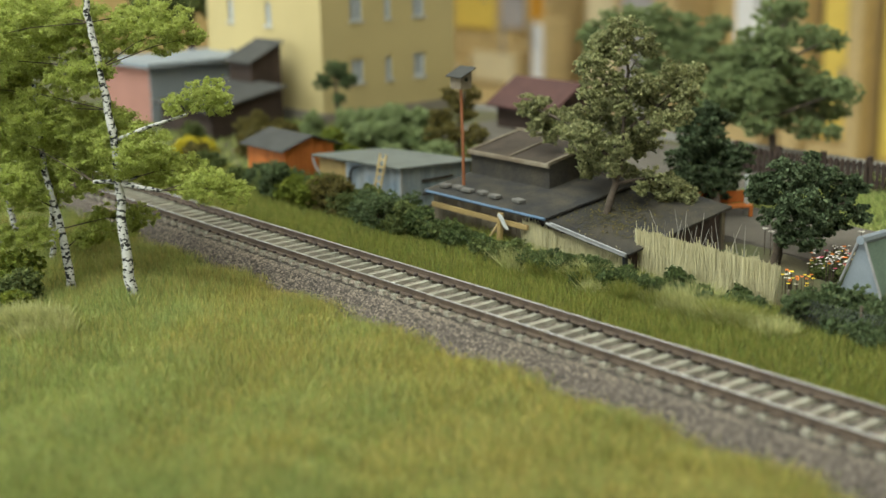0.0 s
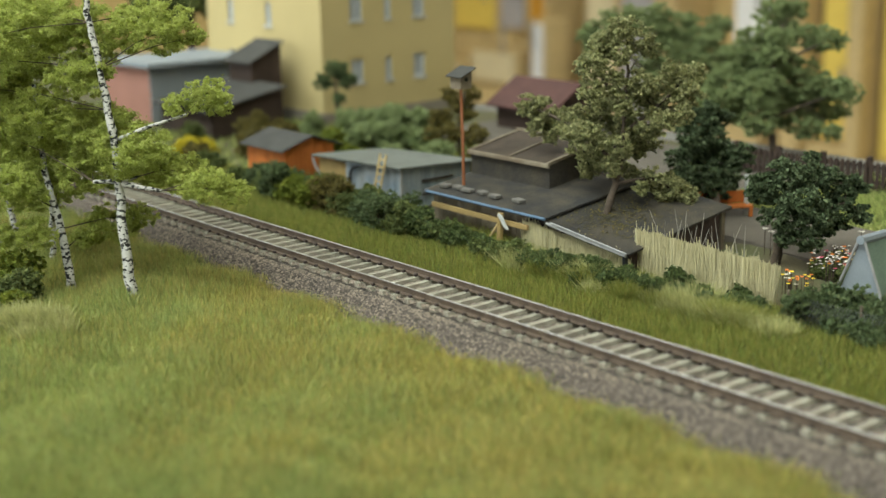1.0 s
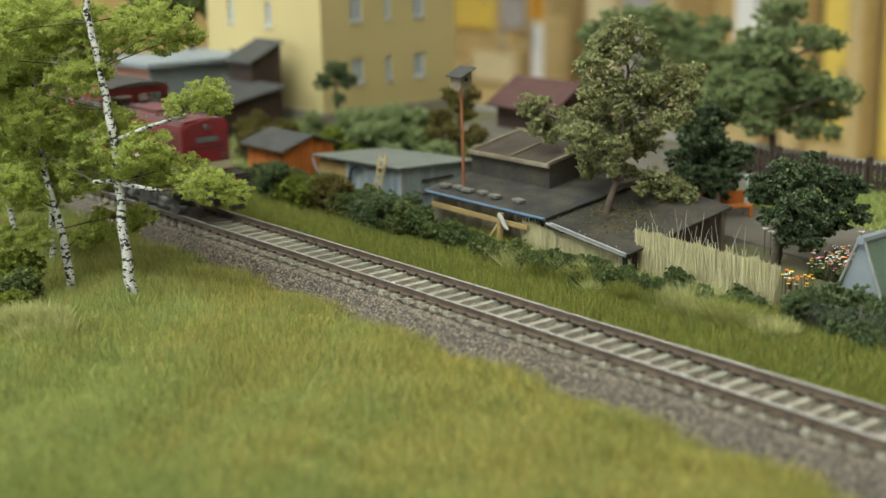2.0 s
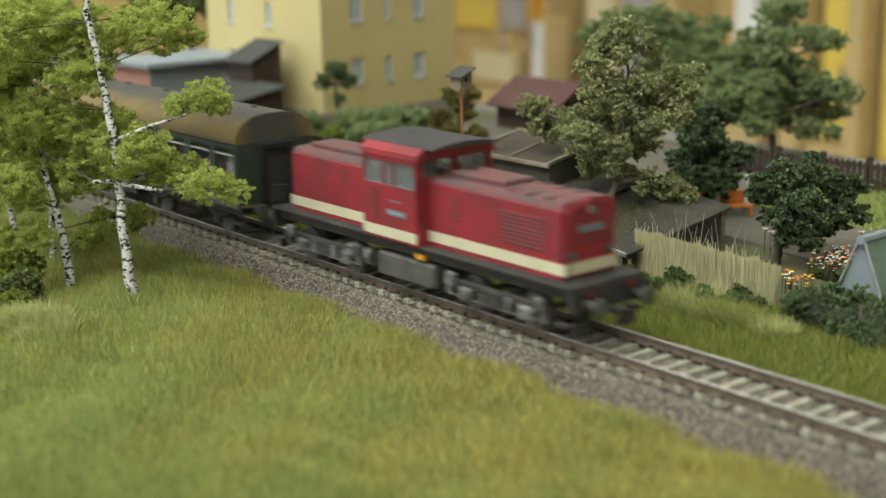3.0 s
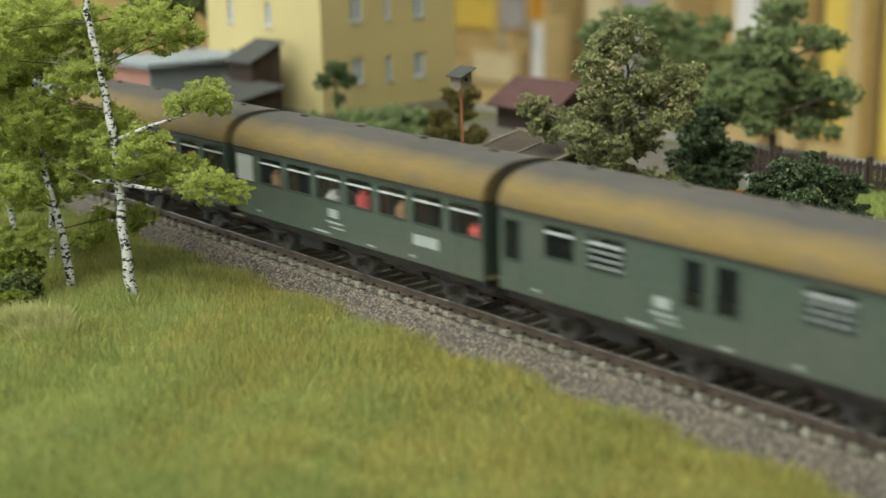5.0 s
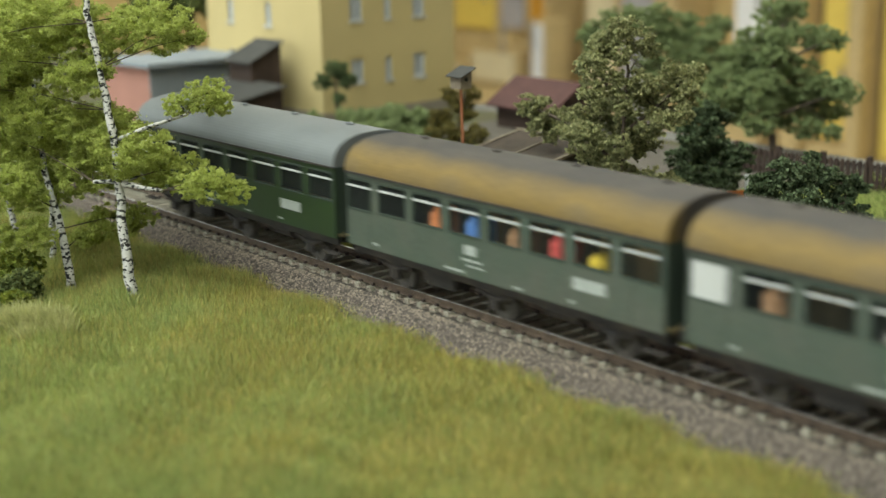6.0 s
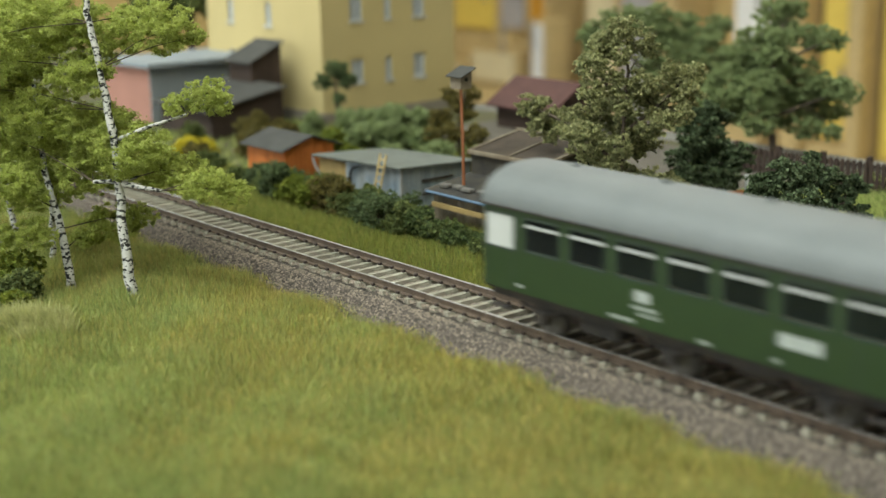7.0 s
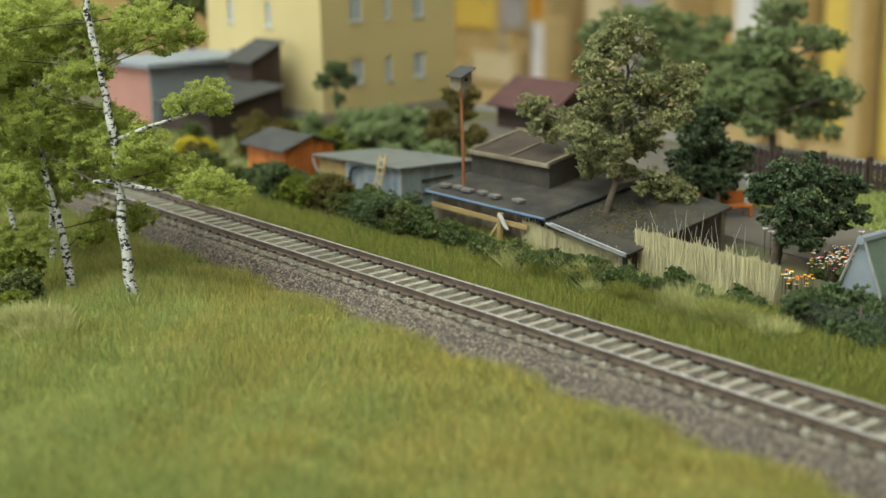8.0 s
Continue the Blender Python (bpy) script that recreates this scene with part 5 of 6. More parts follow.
for k in range(230):
    m, l = random.choice([("lobelia", "small white flower in the garden bed")] * 7 + [("f_orange", "orange flower in the garden bed"), ("f_yellow", "yellow flower in the garden bed"), ("f_pink", "pink flower in the garden bed")])
    flower(random.uniform(1.0, 4.0), random.uniform(12.6, 14.6), random.uniform(-0.6, -0.05), 0.065 if m == "lobelia" else 0.09, m, l)
for k in range(26):
    m, l = random.choice([("f_orange", "orange flower in the garden bed"), ("f_yellow", "yellow flower in the garden bed"), ("lobelia", "small white flower in the garden bed")])
    flower(random.uniform(1.6, 2.8), random.uniform(10.0, 11.3), random.uniform(-0.6, -0.25), 0.085, m, l)
for x, y, z in ((-1.5, 13.6, 0.2), (-1.3, 13.7, 0.1), (2.3, 15.3, 0.45), (2.6, 15.4, 0.25), (3.4, 15.8, 0.4), (1.6, 15.2, 0.35)):
    flower(x, y, z, 0.14, "lobelia", "large pale yellow bloom on a tall stem")


def wire_fence():
    t = thing("wire_fence", "grey wire mesh fence among the bushes", "fence", (4.2, 7.4, -1.0), 3)
    bm = bmesh.new()
    for k in range(40):
        x = k * 0.12
        tube([(x, 0, 0), (x + 0.5, 0, 1.0)], [0.009, 0.009], 3, bm)
        tube([(x + 0.5, 0.012, 0), (x, 0.012, 1.0)], [0.009, 0.009], 3, bm)
    part("mesh", bm, "wire", t)
    for x in (0, 2.6, 5.2):
        part("post", tube([(x, 0.05, 0), (x, 0.05, 1.15)], [0.05, 0.05], 7), "oldwood", t)


wire_fence()


def garden_bench():
    t = thing("garden_bench", "orange painted garden bench with white posts", "bench", (-6.75, 17.6, -0.8), 57)
    part("seat", box(-1.2, 1.2, -0.3, 0.3, 0.4, 0.52, 0.02), "orange", t)
    part("backrest", box(-1.2, 1.2, 0.25, 0.34, 0.55, 1.05, 0.02), "orange", t)
    for x in (-1.1, 1.1):
        for y in (-0.25, 0.25):
            part("leg", box(x - 0.07, x + 0.07, y - 0.07, y + 0.07, 0, 0.42), "orange", t)
    p = thing("garden_post", "white painted upright post", "post", (-6.25, 18.5, -0.8))
    part("post", box(-0.09, 0.09, -0.09, 0.09, 0, 1.7, 0.02), "white", p)
    part("cap", box(-0.13, 0.13, -0.13, 0.13, 1.7, 1.78, 0.02), "white", p)


garden_bench()


# ---- furniture of the room beyond, far out of focus ----
def cabinet(x0, x1, z0, z1, material, label, y=314.0):
    t = thing("display_cabinet", label, "cabinet", ((x0 + x1) / 2, y, -100), group="cabinets along the back wall")
    w = (x1 - x0) / 2
    part("body", box(-w, w, -10, 6, 0, z0 + 100), "pine", t)
    part("upper_frame", box(-w, w, -4, 6, z0 + 100, z1 + 100, 0.5), "pine", t)
    part("door", box(-w + 1.5, w - 1.5, -6, -4.2, z0 + 101.5, z1 + 98.5, 0.4), material, t)
    part("handle", tube([(w - 4, -7.5, z0 + 112), (w - 4, -7.5, z0 + 122)], [0.6, 0.6], 8), "zinc", t)


for x0, x1, z0, z1, m, l, y in (
        (-374, -349.5, -33, 20, "yellowpanel", "tall cabinet with a bright yellow door", 314.0),
        (-348.5, -334, -32, 20, "greypanel", "cabinet with a grey-white upper door", 314.0),
        (-333, -318, -34, 20, "orangepanel", "cabinet with a bright orange door", 314.0),
        (-346, -322, -49, -36, "creampanel", "low cabinet with a cream door", 298.0),
        (-374, -350, -56, -42, "creampanel", "low cabinet with a cream door", 298.0),
        (-315, -307.5, -47, -25, "whitepanel", "narrow cabinet with a white door", 298.0),
        (-305, -290, -70, 20, "creampanel", "cabinet with a cream door", 314.0),
        (-289, -270, -60, 20, "greypanel", "cabinet with a grey door", 314.0),
        (-242, -226.5, -31, 20, "whitepanel", "cabinet with a pale lavender-white door", 314.0),
        (-210, -196.5, -56, 20, "yellowpanel", "tall cabinet with a bright yellow door", 314.0),
        (-190, -168, -60, 20, "yellowpanel", "tall cabinet with a bright yellow door", 314.0)):
    cabinet(x0, x1, z0, z1, m, l, y)


def room_post(x0, x1):
    t = thing("wooden_post", "thick plain pine post against the back wall", "post", ((x0 + x1) / 2, 309, -100), group="posts along the back wall")
    part("shaft", box(-(x1 - x0) / 2, (x1 - x0) / 2, -8, 10, 0, 280, 0.8), "pine", t)


for a, b in ((-196, -191), (-218, -211), (-267.5, -258), (-317.5, -315.5)):
    room_post(a, b)


def window_frame_set(name, at, rz, w, h, label):
    """A room window: white frame, middle bar and two panes, across its own y."""
    t = thing(name, label, "window", at, rz, kind="structure")
    fr = bmesh.new()
    for a, b, p, q in ((-w, w, 0, 6), (-w, w, h - 6, h), (-w, -w + 6, 6, h - 6), (w - 6, w, 6, h - 6), (-3, 3, 6, h - 6)):
        box(-2, 2, a, b, p, q, 0, fr)
    part("window_frame", fr, "white", t)
    for y in (-(w - 3) / 2, (w - 3) / 2):
        g = part("pane", box(-0.3, 0.3, y - (w - 9) / 2, y + (w - 9) / 2, 6, h - 6), "glass", t)
        g.visible_shadow = False


window_frame_set("window_1", (-403, -120, -10), 0, 80, 160, "tall room window with a white frame")
window_frame_set("window_2", (-70, -263, 8), 90, 135, 134, "assumed wide room window with a white frame")
window_frame_set("window_3", (-265, 323, 105), 90, 43, 67, "high room window with a white frame")


# ---- the train ----
HALF, SIDE = 7.02, 1.72
WHEEL_R = 0.57


def roof_outline(extra=0.0):
    """Arched coach roof section as y, z pairs."""
    pts = []
    for k in range(33):
        a = math.pi * k / 32
        y, z = math.cos(a), math.sin(a)
        pts.append(((SIDE + 0.04 + extra) * math.copysign(abs(y) ** 0.8, y), 3.72 + (1.06 + extra) * z ** 0.85))
    return pts


def side_panel(sign, holes, z0=1.28, z1=3.8):
    """A coach side pieced together round its window openings (x0, x1, za, zb)."""
    bm = bmesh.new()
    xs = sorted({-HALF, HALF, *[c for h in holes for c in h[:2]]})
    zs = sorted({z0, z1, *[c for h in holes for c in h[2:]]})
    ya, yb = sorted((sign * SIDE, sign * (SIDE - 0.1)))
    for p, q in zip(xs, xs[1:]):
        for r, s in zip(zs, zs[1:]):
            m, n = (p + q) / 2, (r + s) / 2
            if any(h[0] < m < h[1] and h[2] < n < h[3] for h in holes):
                continue
            box(p, q, ya, yb, r, s, 0, bm)
    bmesh.ops.remove_doubles(bm, verts=bm.verts, dist=0.0005)
    return bm


def wheelset(parent, x, r=WHEEL_R):
    """Two flanged wheels on an axle, one turning part."""
    bm = tube([(0, -0.95, 0), (0, 0.95, 0)], [0.1, 0.1], 8)
    for s in (-1, 1):
        disc(0, s * 0.92, 0, r, 0.1, "y", 20, bm)
        disc(0, s * 0.79, 0, r + 0.08, 0.03, "y", 20, bm)
        for k in range(4):
            a = k * math.pi / 2
            box(math.cos(a) * 0.3 - 0.07, math.cos(a) * 0.3 + 0.07, s * 1.03 - 0.02, s * 1.03 + 0.02, math.sin(a) * 0.3 - 0.07, math.sin(a) * 0.3 + 0.07, 0, bm)
    w = part("wheelset", bm, "grime", parent, "dark steel wheels on an axle")
    w.location = Vector((x, 0, r)) * U
    return w


def buffers(parent, x, d):
    for s in (-1, 1):
        b = part("buffer", tube([(x, s * 0.98, 1.2), (x + d * 0.5, s * 0.98, 1.2)], [0.13, 0.13], 10), "black", parent)
        part("buffer_head", disc(x + d * 0.55, s * 0.98, 1.2, 0.27, 0.04, "x", 14), "grime", b)


def running_gear(t, axles):
    part("frame", box(-HALF + 0.1, HALF - 0.1, -1.2, 1.2, 1.02, 1.3, 0.03), "black", t)
    for s in (-1, 1):
        part("solebar", box(-HALF + 0.1, HALF - 0.1, s * 1.45 - 0.06, s * 1.45 + 0.06, 0.98, 1.3), "black", t)
        for k, x in enumerate(axles):
            g = bmesh.new()
            box(x - 0.42, x + 0.42, s * 1.28 - 0.08, s * 1.28 + 0.08, 0.62, 1.0, 0.05, g)
            box(x - 0.2, x + 0.2, s * 1.36 - 0.12, s * 1.36 + 0.12, 0.38, 0.8, 0.05, g)
            for d in (-0.75, 0.75):
                box(x + d - 0.1, x + d + 0.1, s * 1.3 - 0.07, s * 1.3 + 0.07, 0.75, 1.1, 0.02, g)
            tube([(x - 0.85, s * 1.36, 0.88), (x, s * 1.36, 0.7), (x + 0.85, s * 1.36, 0.88)], [0.05, 0.08, 0.05], 6, g)
            part("axle_box", g, "black", t)
        for x in (-6.5, 6.5):
            part("step", box(x - 0.4, x + 0.4, s * 1.5 - 0.12, s * 1.5 + 0.12, 0.62, 0.68), "black", t)
    part("battery_box", box(-3.4, -1.9, -1.35, -0.5, 0.5, 1.05, 0.05), "black", t)
    part("air_tank", disc(2.6, -0.9, 0.78, 0.26, 0.7, "x", 12), "black", t)
    for x, d in ((-HALF, -1), (HALF, 1)):
        buffers(t, x, d)
        part("coupler", box(min(x, x + d * 0.55), max(x, x + d * 0.55), -0.14, 0.14, 0.85, 1.05, 0.02), "black", t)


def coach(label, paint, roof, seats, baggage=False, frosted=True):
    t = thing("passenger_coach" if not baggage else "baggage_coach", label, "railway coach", group="coaches of the train")
    pitch, start = 1.787, -7.15
    if baggage:
        wins = [(-6.8, -6.15, 2.2, 3.4, "door"), (-5.1, -3.95, 2.55, 3.5, "bar"), (-3.4, -2.1, 2.55, 3.5, "slat"), (0.0, 0.62, 2.2, 3.45, "door"), (1.05, 1.75, 2.2, 3.45, "door"), (3.7, 5.05, 2.6, 3.5, "slat"), (6.1, 6.7, 2.2, 3.4, "door")]
    else:
        wins = [(start + 0.2, start + 1.5, 2.5, 3.52, "white" if frosted else "bar")]
        wins += [(start + pitch * k + 0.12, start + pitch * k + 1.52, 2.55, 3.52, "bar") for k in range(1, 8)]
    for s in (-1, 1):
        part("side_wall", side_panel(s, [w[:4] for w in wins]), paint, t)
        y = s * (SIDE - 0.06)
        out = s * (SIDE + 0.012)
        for x0, x1, z0, z1, kind in wins:
            fr = bmesh.new()
            for a, b, p, q in ((x0 - 0.04, x1 + 0.04, z0 - 0.04, z0 + 0.03), (x0 - 0.04, x1 + 0.04, z1 - 0.03, z1 + 0.04), (x0 - 0.04, x0 + 0.03, z0 + 0.03, z1 - 0.03), (x1 - 0.03, x1 + 0.04, z0 + 0.03, z1 - 0.03)):
                box(a, b, *sorted((y, out)), p, q, 0, fr)
            win = part("window", fr, "endgreen", t)
            if kind == "white":
                part("pane", box(x0, x1, *sorted((y, y + s * 0.05)), z0, z1), "white", win, "white frosted pane")
                continue
            g = part("pane", box(x0, x1, y - 0.01, y + 0.01, z0, z1), "glass", win)
            if kind in ("bar", "slat"):
                zb = z0 + (z1 - z0) * 0.74
                part("window_bar", box(x0, x1, *sorted((y + s * 0.015, out + s * 0.01)), zb, zb + 0.055), "white", win, "bright window rail")
            if kind == "slat":
                for k in range(3):
                    part("window_bar", box(x0, x1, *sorted((y + s * 0.015, out)), z0 + 0.1 + k * 0.2, z0 + 0.13 + k * 0.2), "paper", win)
        lo = s * (SIDE + 0.006)
        for x0, x1, z0, z1 in ((-1.0, -0.45, 1.98, 2.28), (-1.1, -0.2, 1.78, 1.85), (-0.9, -0.1, 1.62, 1.67), (-1.9, -1.0, 1.38, 1.45), (3.5, 3.7, 1.42, 1.5), (-5.6, -5.35, 1.45, 1.53), (1.2, 1.6, 1.36, 1.42)) + (() if baggage else ((3.65, 4.9, 1.85, 2.2),)):
            part("marking", box(x0, x1, *sorted((s * SIDE - s * 0.02, lo)), z0, z1), "paper", t, "small white lettering panel")
        for x in ((-6.9, -5.75, 5.85, 7.0) if not baggage else (-0.2, 2.0, 5.95, 6.85, -6.95, -6.0)):
            part("door_seam", box(x - 0.015, x + 0.015, *sorted((s * SIDE - s * 0.02, s * (SIDE + 0.004))), 1.32, 3.6), "endgreen", t)
        part("gutter", box(-HALF, HALF, *sorted((s * SIDE, s * (SIDE + 0.07))), 3.7, 3.76), "black", t)
    part("floor", box(-HALF, HALF, -1.6, 1.6, 1.3, 1.42), "lightwood", t)
    for x in (-HALF, HALF - 0.14):
        e = part("end_wall", prism([(-SIDE + 0.1, 1.3), (SIDE - 0.1, 1.3), *[(p[0] * 0.965, p[1] - 0.03) for p in roof_outline()]], "x", x, x + 0.14), "endgreen", t, "dark green end wall")
        d = -1 if x < 0 else 1
        xx = x if x < 0 else x + 0.14
        gang = bmesh.new()
        for a, b, p, q in ((-0.75, -0.5, 1.3, 3.65), (0.5, 0.75, 1.3, 3.65), (-0.75, 0.75, 3.4, 3.7)):
            box(*sorted((xx, xx + d * 0.2)), a, b, p, q, 0.06, gang)
        part("gangway", gang, "rubber", t, "black rubber gangway surround")
        part("gangway_door", box(*sorted((xx - d * 0.02, xx + d * 0.03)), -0.5, 0.5, 1.35, 3.4), "black", t)
    ro = part("roof", prism(roof_outline(), "x", -HALF - 0.01, HALF + 0.01), roof, t, smooth=False)
    for k in range(4):
        x = -5.2 + k * 3.5
        part("roof_vent", tube([(x, 0.25, 4.7), (x, 0.25, 4.84), (x, 0.25, 4.88)], [0.09, 0.13, 0.06], 8), roof, ro)
    for k, (x, m, h) in enumerate(seats):
        part("seat", box(x - 0.34, x + 0.3, -1.6, -0.6, 1.42, h, 0.2), m, t)
        part("seat", box(x - 0.42, x + 0.42, 0.5, 1.45, 1.42, h, 0.12), "lightwood", t)
    running_gear(t, (-4.9, 0.0, 4.9))
    return t, [wheelset(t, x) for x in (-4.9, 0.0, 4.9)]


# Coloured seats stand in for the small figures at the windows.
S_BLUE = mat("blue_seat", (0.15, 0.33, 0.83), 0.8, 0.15)
S_ORANGE = mat("orange_seat", (0.90, 0.30, 0.11), 0.8, 0.15)
S_PINK = mat("pink_seat", (0.90, 0.54, 0.54), 0.8, 0.15)
S_LILAC = mat("lilac_seat", (0.90, 0.72, 0.90), 0.8, 0.15)
S_YELLOW = mat("yellow_seat", (0.90, 0.63, 0.06), 0.8, 0.15)
S_WHITE = mat("pale_seat", (0.75, 0.69, 0.63), 0.8, 0.15)
S_BROWN = mat("brown_seat", (0.48, 0.26, 0.14), 0.8, 0.15)
S_RED = mat("red_seat", (0.83, 0.12, 0.11), 0.8, 0.15)
bays = [-7.15 + 1.787 * (k + 0.46) for k in range(1, 8)]


def seat_row(colors):
    return [(x + random.uniform(-0.2, 0.25), c, random.uniform(2.8, 3.15)) for x, c in zip(bays, colors) if c]


COACHES = [
    coach("dull green three-axle coach with rust-dusted black roof", "green", "oldroof", seat_row([S_YELLOW, S_WHITE, S_ORANGE, S_BROWN, S_BLUE, S_PINK, S_LILAC])),
    coach("dull green baggage coach with double loading doors", "green", "oldroof", [], True),
    coach("dull green weathered three-axle coach with rust-dusted black roof", "green", "oldroof", seat_row([S_BROWN, None, S_WHITE, S_RED, S_BROWN, None, S_RED])),
    coach("dull green three-axle coach with clear windows and rust-dusted roof", "green", "oldroof", seat_row([None, S_ORANGE, S_BLUE, S_BROWN, S_RED, S_YELLOW, None]), False, False),
    coach("clean dark green three-axle coach with light grey roof", "green2", "greyroof", []),
]


def locomotive():
    t = thing("diesel_locomotive", "faded red diesel locomotive with cream stripe and centre cab", "locomotive")
    L, W, C = 7.75, 1.08, 1.6
    part("frame", box(-L, L, -1.3, 1.3, 1.28, 1.62, 0.04), "black", t)
    part("deck", box(-L, L, -1.5, 1.5, 1.62, 1.72, 0.02), "black", t, "sooty black running board")

    def hood(x0, x1, name, front):
        ridge = 3.98
        sec = [(-W, 1.72), (W, 1.72), (W, 3.72), (W - 0.16, 3.9), (0, ridge), (-W + 0.16, 3.9), (-W, 3.72)]
        bm = prism(sec, "x", x0, x1)
        bmesh.ops.bevel(bm, geom=[e for e in bm.edges if abs(e.verts[0].co.x - e.verts[1].co.x) < 0.01 and abs(e.verts[0].co.x - front) < 0.01], offset=0.12, segments=2, affect="EDGES")
        h = part(name, bm, "red", t)
        top = part("hood_top", prism([(-W + 0.02, 3.78), (-W + 0.17, 3.93), (0, ridge + 0.03), (W - 0.17, 3.93), (W - 0.02, 3.78), (W - 0.16, 3.86), (0, ridge - 0.04), (-W + 0.16, 3.86)], "x", x0 + 0.15, x1 - 0.15), "redroof", h, "dusted faded red top")
        return h

    hr = hood(-7.0, -1.9, "rear_hood", -7.0)
    hf = hood(0.9, 7.0, "front_hood", 7.0)
    for h, x0, x1, e in ((hr, -7.02, -1.9, -7.0), (hf, 0.9, 7.02, 7.0)):
        st = bmesh.new()
        box(x0, x1, -W - 0.012, -W + 0.02, 1.86, 2.2, 0, st)
        box(x0, x1, W - 0.02, W + 0.012, 1.86, 2.2, 0, st)
        box(min(e, e + math.copysign(0.02, e)), max(e, e + math.copysign(0.02, e)), -W, W, 1.86, 2.2, 0, st)
        part("stripe", st, "cream", h, "cream stripe round the hood")
    # raised tops, hatches and grilles
    part("hatch", box(-6.4, -2.6, -0.55, 0.55, 3.93, 4.12, 0.05), "redroof", hr)
    part("hatch", box(1.5, 4.0, -0.6, 0.6, 3.93, 4.14, 0.05), "redroof", hf)
    part("exhaust", tube([(1.7, 0.0, 4.1), (1.7, 0.0, 4.26)], [0.2, 0.18], 12), "black", hf)
    for k in range(3):
        part("roof_rib", box(4.4 + k * 0.8, 4.5 + k * 0.8, -0.9, 0.9, 3.93, 4.0), "redroof", hf)

    def louvre(x0, x1, z0, z1, parent):
        for s in (-1, 1):
            g = part("grille", box(x0, x1, *sorted((s * W, s * (W + 0.015))), z0, z1), "red", parent)
            n = int((z1 - z0) / 0.12)
            for k in range(n):
                z = z0 + (k + 0.5) * (z1 - z0) / n
                part("slat", box(x0 + 0.05, x1 - 0.05, *sorted((s * (W + 0.01), s * (W + 0.04))), z - 0.025, z + 0.02), "redroof", g)

    louvre(4.3, 6.3, 2.45, 3.45, hf)
    louvre(2.0, 2.4, 2.7, 3.5, hf)
    for h, xs in ((hr, (-5.9, -4.8, -3.7, -2.6)), (hf, (1.4, 3.2, 4.1, 6.6))):
        for x in xs:
            for s in (-1, 1):
                part("door_seam", box(x - 0.015, x + 0.015, *sorted((s * (W - 0.02), s * (W + 0.006))), 2.3, 3.7), "redroof", h)
    # cab
    cab = bmesh.new()
    c0, c1, zt = -1.9, 0.9, 4.62
    for s in (-1, 1):
        for a, b, p, q in ((c0, c1, 1.72, 3.52), (c0, c1, 4.3, zt), (c0, c0 + 0.1, 3.52, 4.3), (c1 - 0.08, c1, 3.52, 4.3), (-0.83, -0.77, 3.52, 4.3), (-0.29, -0.23, 3.52, 4.3)):
            box(a, b, *sorted((s * C, s * (C - 0.12))), p, q, 0, cab)
    for x0, x1 in ((c0, c0 + 0.1), (c1 - 0.1, c1)):
        for a, b, p, q in ((-C + 0.12, C - 0.12, 1.72, 3.9), (-C + 0.12, C - 0.12, 4.5, zt), (-0.14, 0.14, 3.9, 4.5), (-C + 0.12, -C + 0.3, 3.9, 4.5), (C - 0.3, C - 0.12, 3.9, 4.5)):
            box(x0, x1, a, b, p, q, 0, cab)
    cb = part("cab", cab, "red", t)
    part("cab_roof", prism([(-1.36, 4.84), (1.36, 4.84), (1.3, 4.88), (0.8, 4.97), (0, 5.02), (-0.8, 4.97), (-1.3, 4.88)], "x", c0 - 0.3, c1 + 0.6), "cabroof", t, "sooty dark cab roof")
    part("cab_roof_side", prism([(-C - 0.04, 4.46), (C + 0.04, 4.46), (C + 0.02, 4.64), (1.37, 4.838), (-1.37, 4.838), (-C - 0.02, 4.64)], "x", c0 - 0.02, c1 + 0.12), "red", t, "red curved side of the cab roof")
    part("stripe", box(c0, c1, -C - 0.014, -C + 0.02, 1.8, 2.14), "cream", cb, "cream stripe across the cab side")
    part("stripe", box(c0, c1, C - 0.02, C + 0.014, 1.8, 2.14), "cream", cb, "cream stripe across the cab side")
    for s in (-1, 1):
        y = s * (C - 0.06)
        for x0, x1 in ((c0 + 0.1, -0.83), (-0.77, -0.29), (-0.23, c1 - 0.08)):
            g = part("window", box(x0, x1, y - 0.01, y + 0.01, 3.52, 4.3), "cabglass", cb)
            part("window_bar", box(x0, x1, *sorted((y + s * 0.012, y + s * 0.04)), 3.5, 3.55), "plate", g)
        part("number_plate", box(-0.6, 0.35, *sorted((s * (C - 0.01), s * (C + 0.02))), 2.55, 2.75), "plate", cb, "grey plate with unreadable lettering")
        for k in range(5):
            part("lettering", box(-0.5 + k * 0.16, -0.4 + k * 0.16, *sorted((s * (C + 0.015), s * (C + 0.03))), 2.62, 2.68), "paper", cb)
        part("builder_mark", box(-0.45, 0.1, *sorted((s * (C - 0.01), s * (C + 0.01))), 3.0, 3.05), "plate", cb)
        part("door_seam", box(-1.0, -0.97, *sorted((s * (C - 0.01), s * (C + 0.006))), 2.2, 3.5), "redroof", cb)
        part("grab_rail", tube([(-1.1, s * (C + 0.06), 2.3), (-1.1, s * (C + 0.06), 3.4)], [0.022, 0.022], 5), "black", cb)
    for x in (c0, c1):
        for y0, y1 in ((-C + 0.3, -0.14), (0.14, C - 0.3)):
            xx = x + (0.05 if x < 0 else -0.05)
            part("end_window", box(xx - 0.01, xx + 0.01, y0, y1, 3.9, 4.5), "cabglass", cb)
    part("control_desk", box(-1.4, 0.4, -0.9, 0.9, 2.4, 3.3, 0.1), "plate", t)
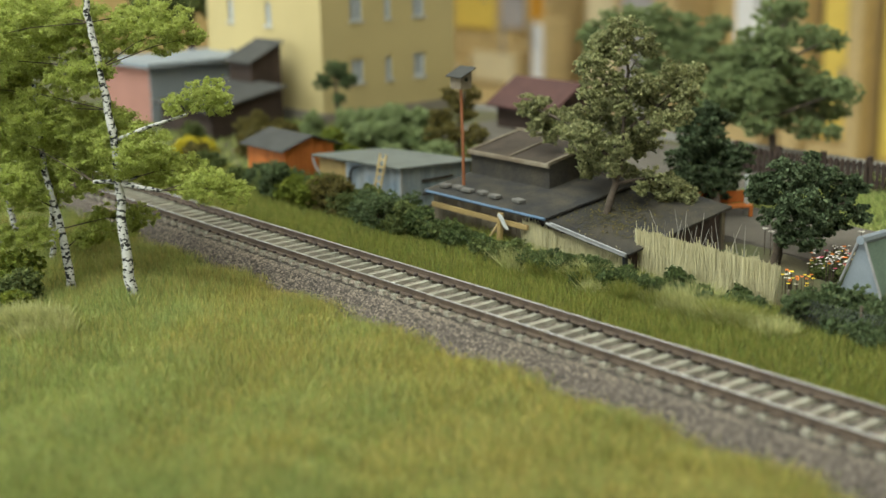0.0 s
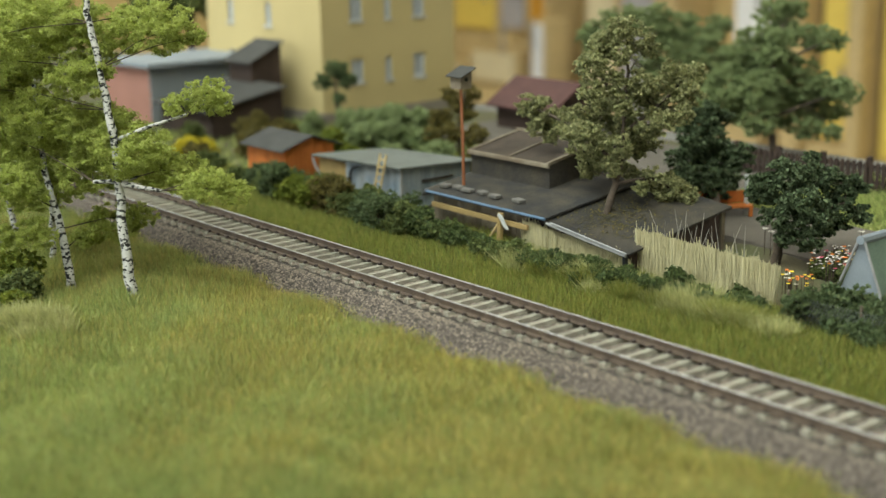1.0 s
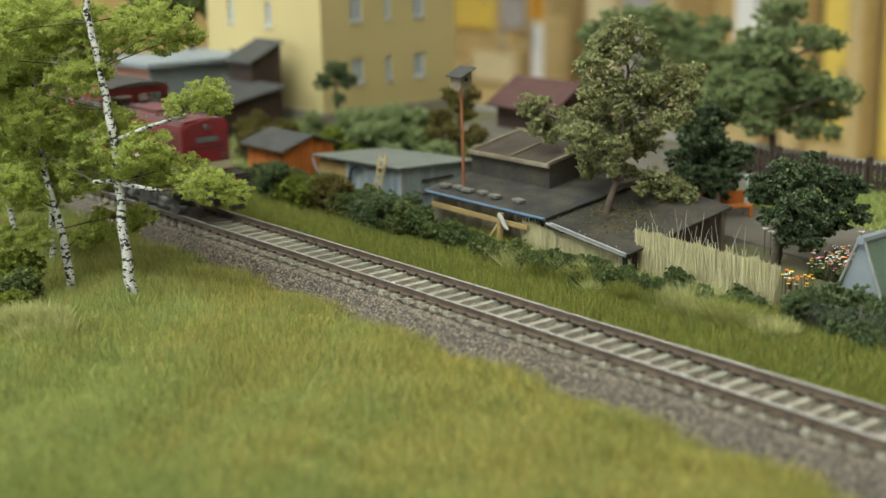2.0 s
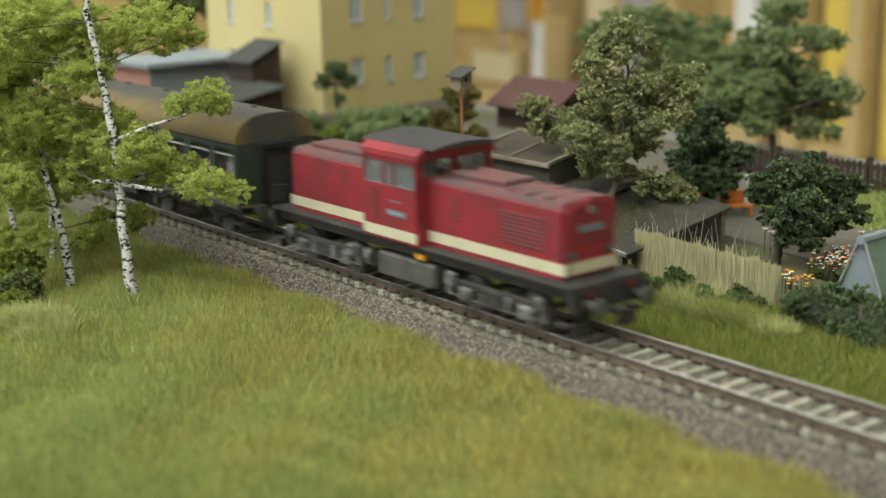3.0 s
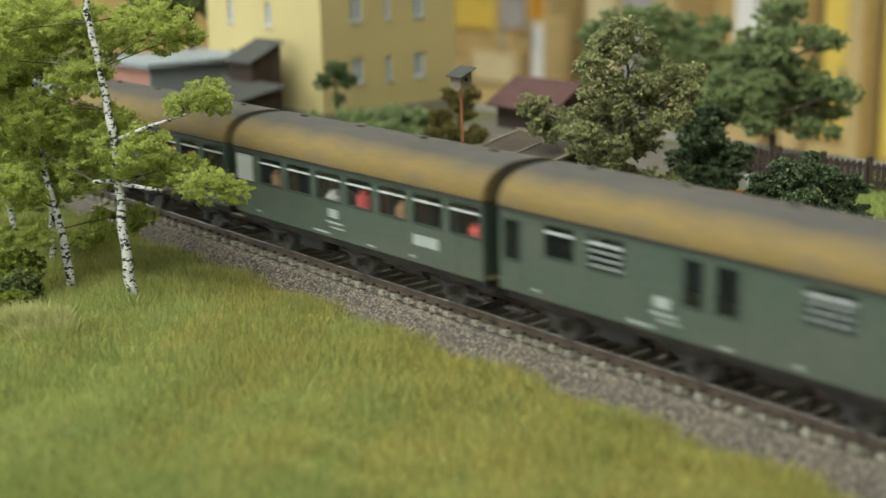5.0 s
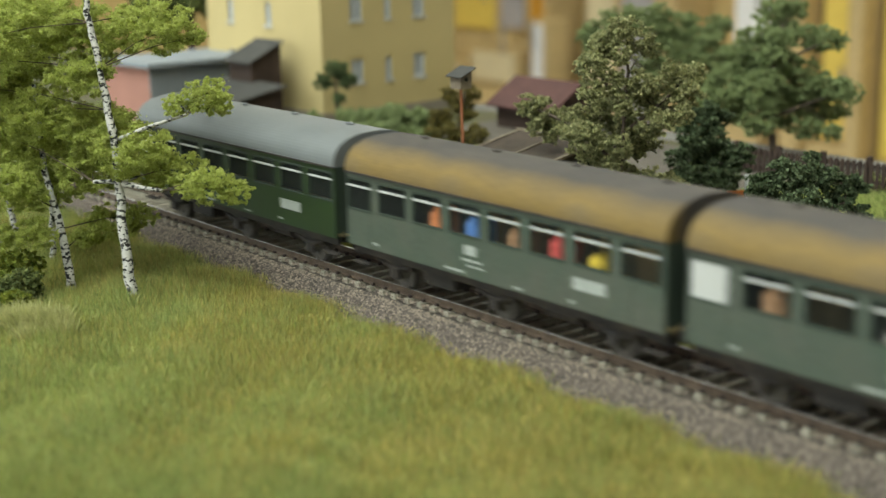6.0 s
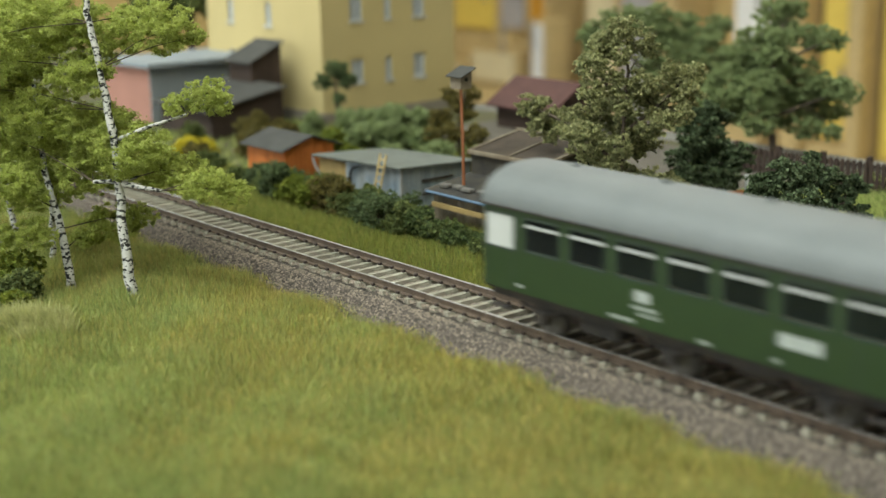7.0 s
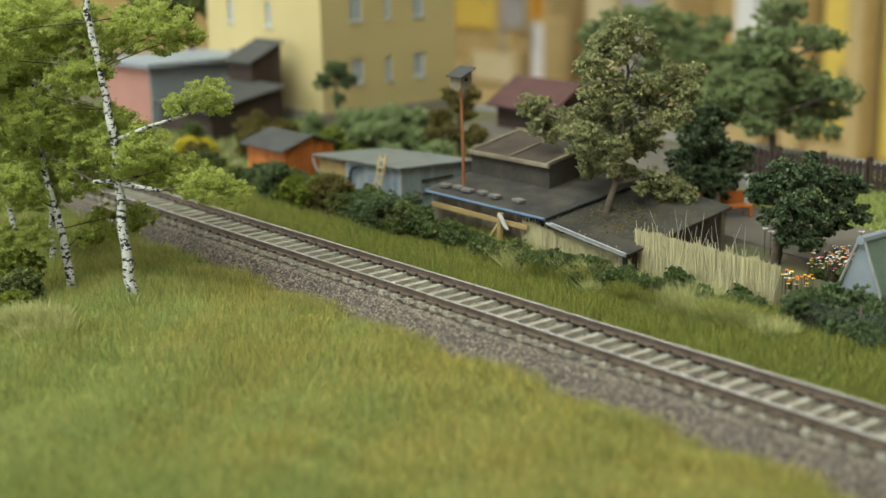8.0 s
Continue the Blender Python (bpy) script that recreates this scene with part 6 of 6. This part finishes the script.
    # ends: lamps, plate, buffers, snow guards, rails
    for d in (-1, 1):
        x = d * 7.02
        part("headlight", disc(x + d * 0.02, 0, 3.66, 0.13, 0.05, "x", 12), "slab", t, "dull round headlight")
        for s in (-1, 1):
            part("tail_light", disc(d * 7.78, s * 0.85, 1.48, 0.11, 0.06, "x", 10), "redmark", t, "red lamp over the buffers")
            part("lower_light", disc(x + d * 0.02, s * 0.75, 2.42, 0.12, 0.05, "x", 12), "grime", t)
            part("snow_guard", box(*sorted((d * 7.5, d * 7.62)), s * 0.95 - 0.35, s * 0.95 + 0.35, 0.18, 0.6, 0.02), "black", t)
            part("handrail", tube([(d * 7.6, s * 1.45, 1.7), (d * 7.6, s * 1.45, 2.5), (d * 7.1, s * 1.2, 2.55)], [0.025] * 3, 5), "black", t)
            part("step", box(*sorted((d * 7.1, d * 7.6)), s * 1.45 - 0.15, s * 1.45 + 0.15, 0.55, 0.62), "black", t)
        part("number_plate", box(*sorted((d * 7.0, d * 7.04)), -0.5, 0.5, 3.05, 3.25), "plate", t, "grey plate with unreadable lettering")
        part("grab_rail", tube([(d * 7.1, -0.7, 2.85), (d * 7.1, 0.7, 2.85)], [0.025, 0.025], 5), "black", t)
        part("buffer_beam", box(*sorted((d * 7.55, d * 7.78)), -1.5, 1.5, 0.95, 1.6, 0.03), "black", t)
        buffers(t, d * 7.78, d)
        part("coupler", box(*sorted((d * 7.7, d * 8.3)), -0.14, 0.14, 0.8, 1.0, 0.02), "black", t)
        part("hose", tube([(d * 7.8, 0.4, 1.2), (d * 8.0, 0.42, 0.9), (d * 7.95, 0.42, 0.55)], [0.04] * 3, 6), "black", t)
    part("fuel_tank", box(-1.4, 1.5, -1.45, 1.45, 0.4, 1.2, 0.08), "grime", t, "grimy grey tank between the bogies")
    part("amber_mark", box(0.7, 1.05, -1.5, -1.28, 1.3, 1.45), "amber", t)
    for x0 in (-3.0, -2.2):
        part("air_tank", disc(x0 - 0.1, -1.1, 0.8, 0.3, 0.3, "x", 12), "bogie", t)
    wheels = []
    for cx in (-4.6, 4.4):
        for s in (-1, 1):
            g = bmesh.new()
            box(cx - 2.3, cx + 2.3, s * 1.28 - 0.09, s * 1.28 + 0.09, 0.72, 0.98, 0.04, g)
            box(cx - 0.35, cx + 0.35, s * 1.38 - 0.1, s * 1.38 + 0.1, 0.4, 0.95, 0.05, g)
            part("bogie_side", g, "black", t, "grimy black bogie side frame")
            for x in (-1.35, 1.35):
                g = box(cx + x - 0.3, cx + x + 0.3, s * 1.36 - 0.14, s * 1.36 + 0.14, 0.36, 0.8, 0.06)
                disc(cx + x, s * 1.52, 0.57, 0.17, 0.05, "y", 12, g)
                part("axle_box", g, "bogie", t, "worn grey axle box")
            for x in (-2.1, -0.6, 0.6, 2.1):
                part("spring", disc(cx + x, s * 1.38, 0.68, 0.14, 0.2, "z", 10), "bogie", t)
            part("brake_rod", tube([(cx - 2.2, s * 1.42, 0.5), (cx - 0.6, s * 1.42, 0.44), (cx + 0.6, s * 1.42, 0.44), (cx + 2.2, s * 1.42, 0.5)], [0.04] * 4, 6), "grime", t)
            for x in (-2.0, 2.0):
                part("sand_box", box(cx + x - 0.22, cx + x + 0.22, s * 1.45 - 0.1, s * 1.45 + 0.1, 0.75, 1.2, 0.05), "bogie", t)
        wheels += [wheelset(t, cx - 1.35), wheelset(t, cx + 1.35)]
    return t, wheels


LOCO = locomotive()


# ---- motion ----
# the train hunts a little about its steady pace: seconds and lead in centimetres
PACE = [(0.0, 0.0), (1.5, 0.0), (2.4, -0.1), (3.0, -0.05), (3.5, 0.13), (4.0, 0.4), (4.5, -0.1), (5.2, -0.12), (6.0, -0.12), (6.5, -0.5), (7.0, -0.22), (7.5, -0.45), (8.0, -0.45)]


def motions():
    """The train runs at a steady pace from behind the birches past the gardens."""
    speed, ref = 21.8, 4.4 - 21.8 * 4.5
    for (t, wheels), offset in [(LOCO, 24.1)] + [(c, 7.37 - 14.75 * k) for k, c in enumerate(COACHES)]:
        walk(t, [(s, pose((ref + offset + speed * s + lead) * U, 0, 0)) for s, lead in PACE])
        for w in wheels:
            at = w.location.copy()
            turn = math.degrees(speed / WHEEL_R)
            walk(w, [(k / 30, Matrix.Translation(at) @ pose(0, 0, 0, 0, turn * k / 30, 0)) for k in range(241)])


motions()
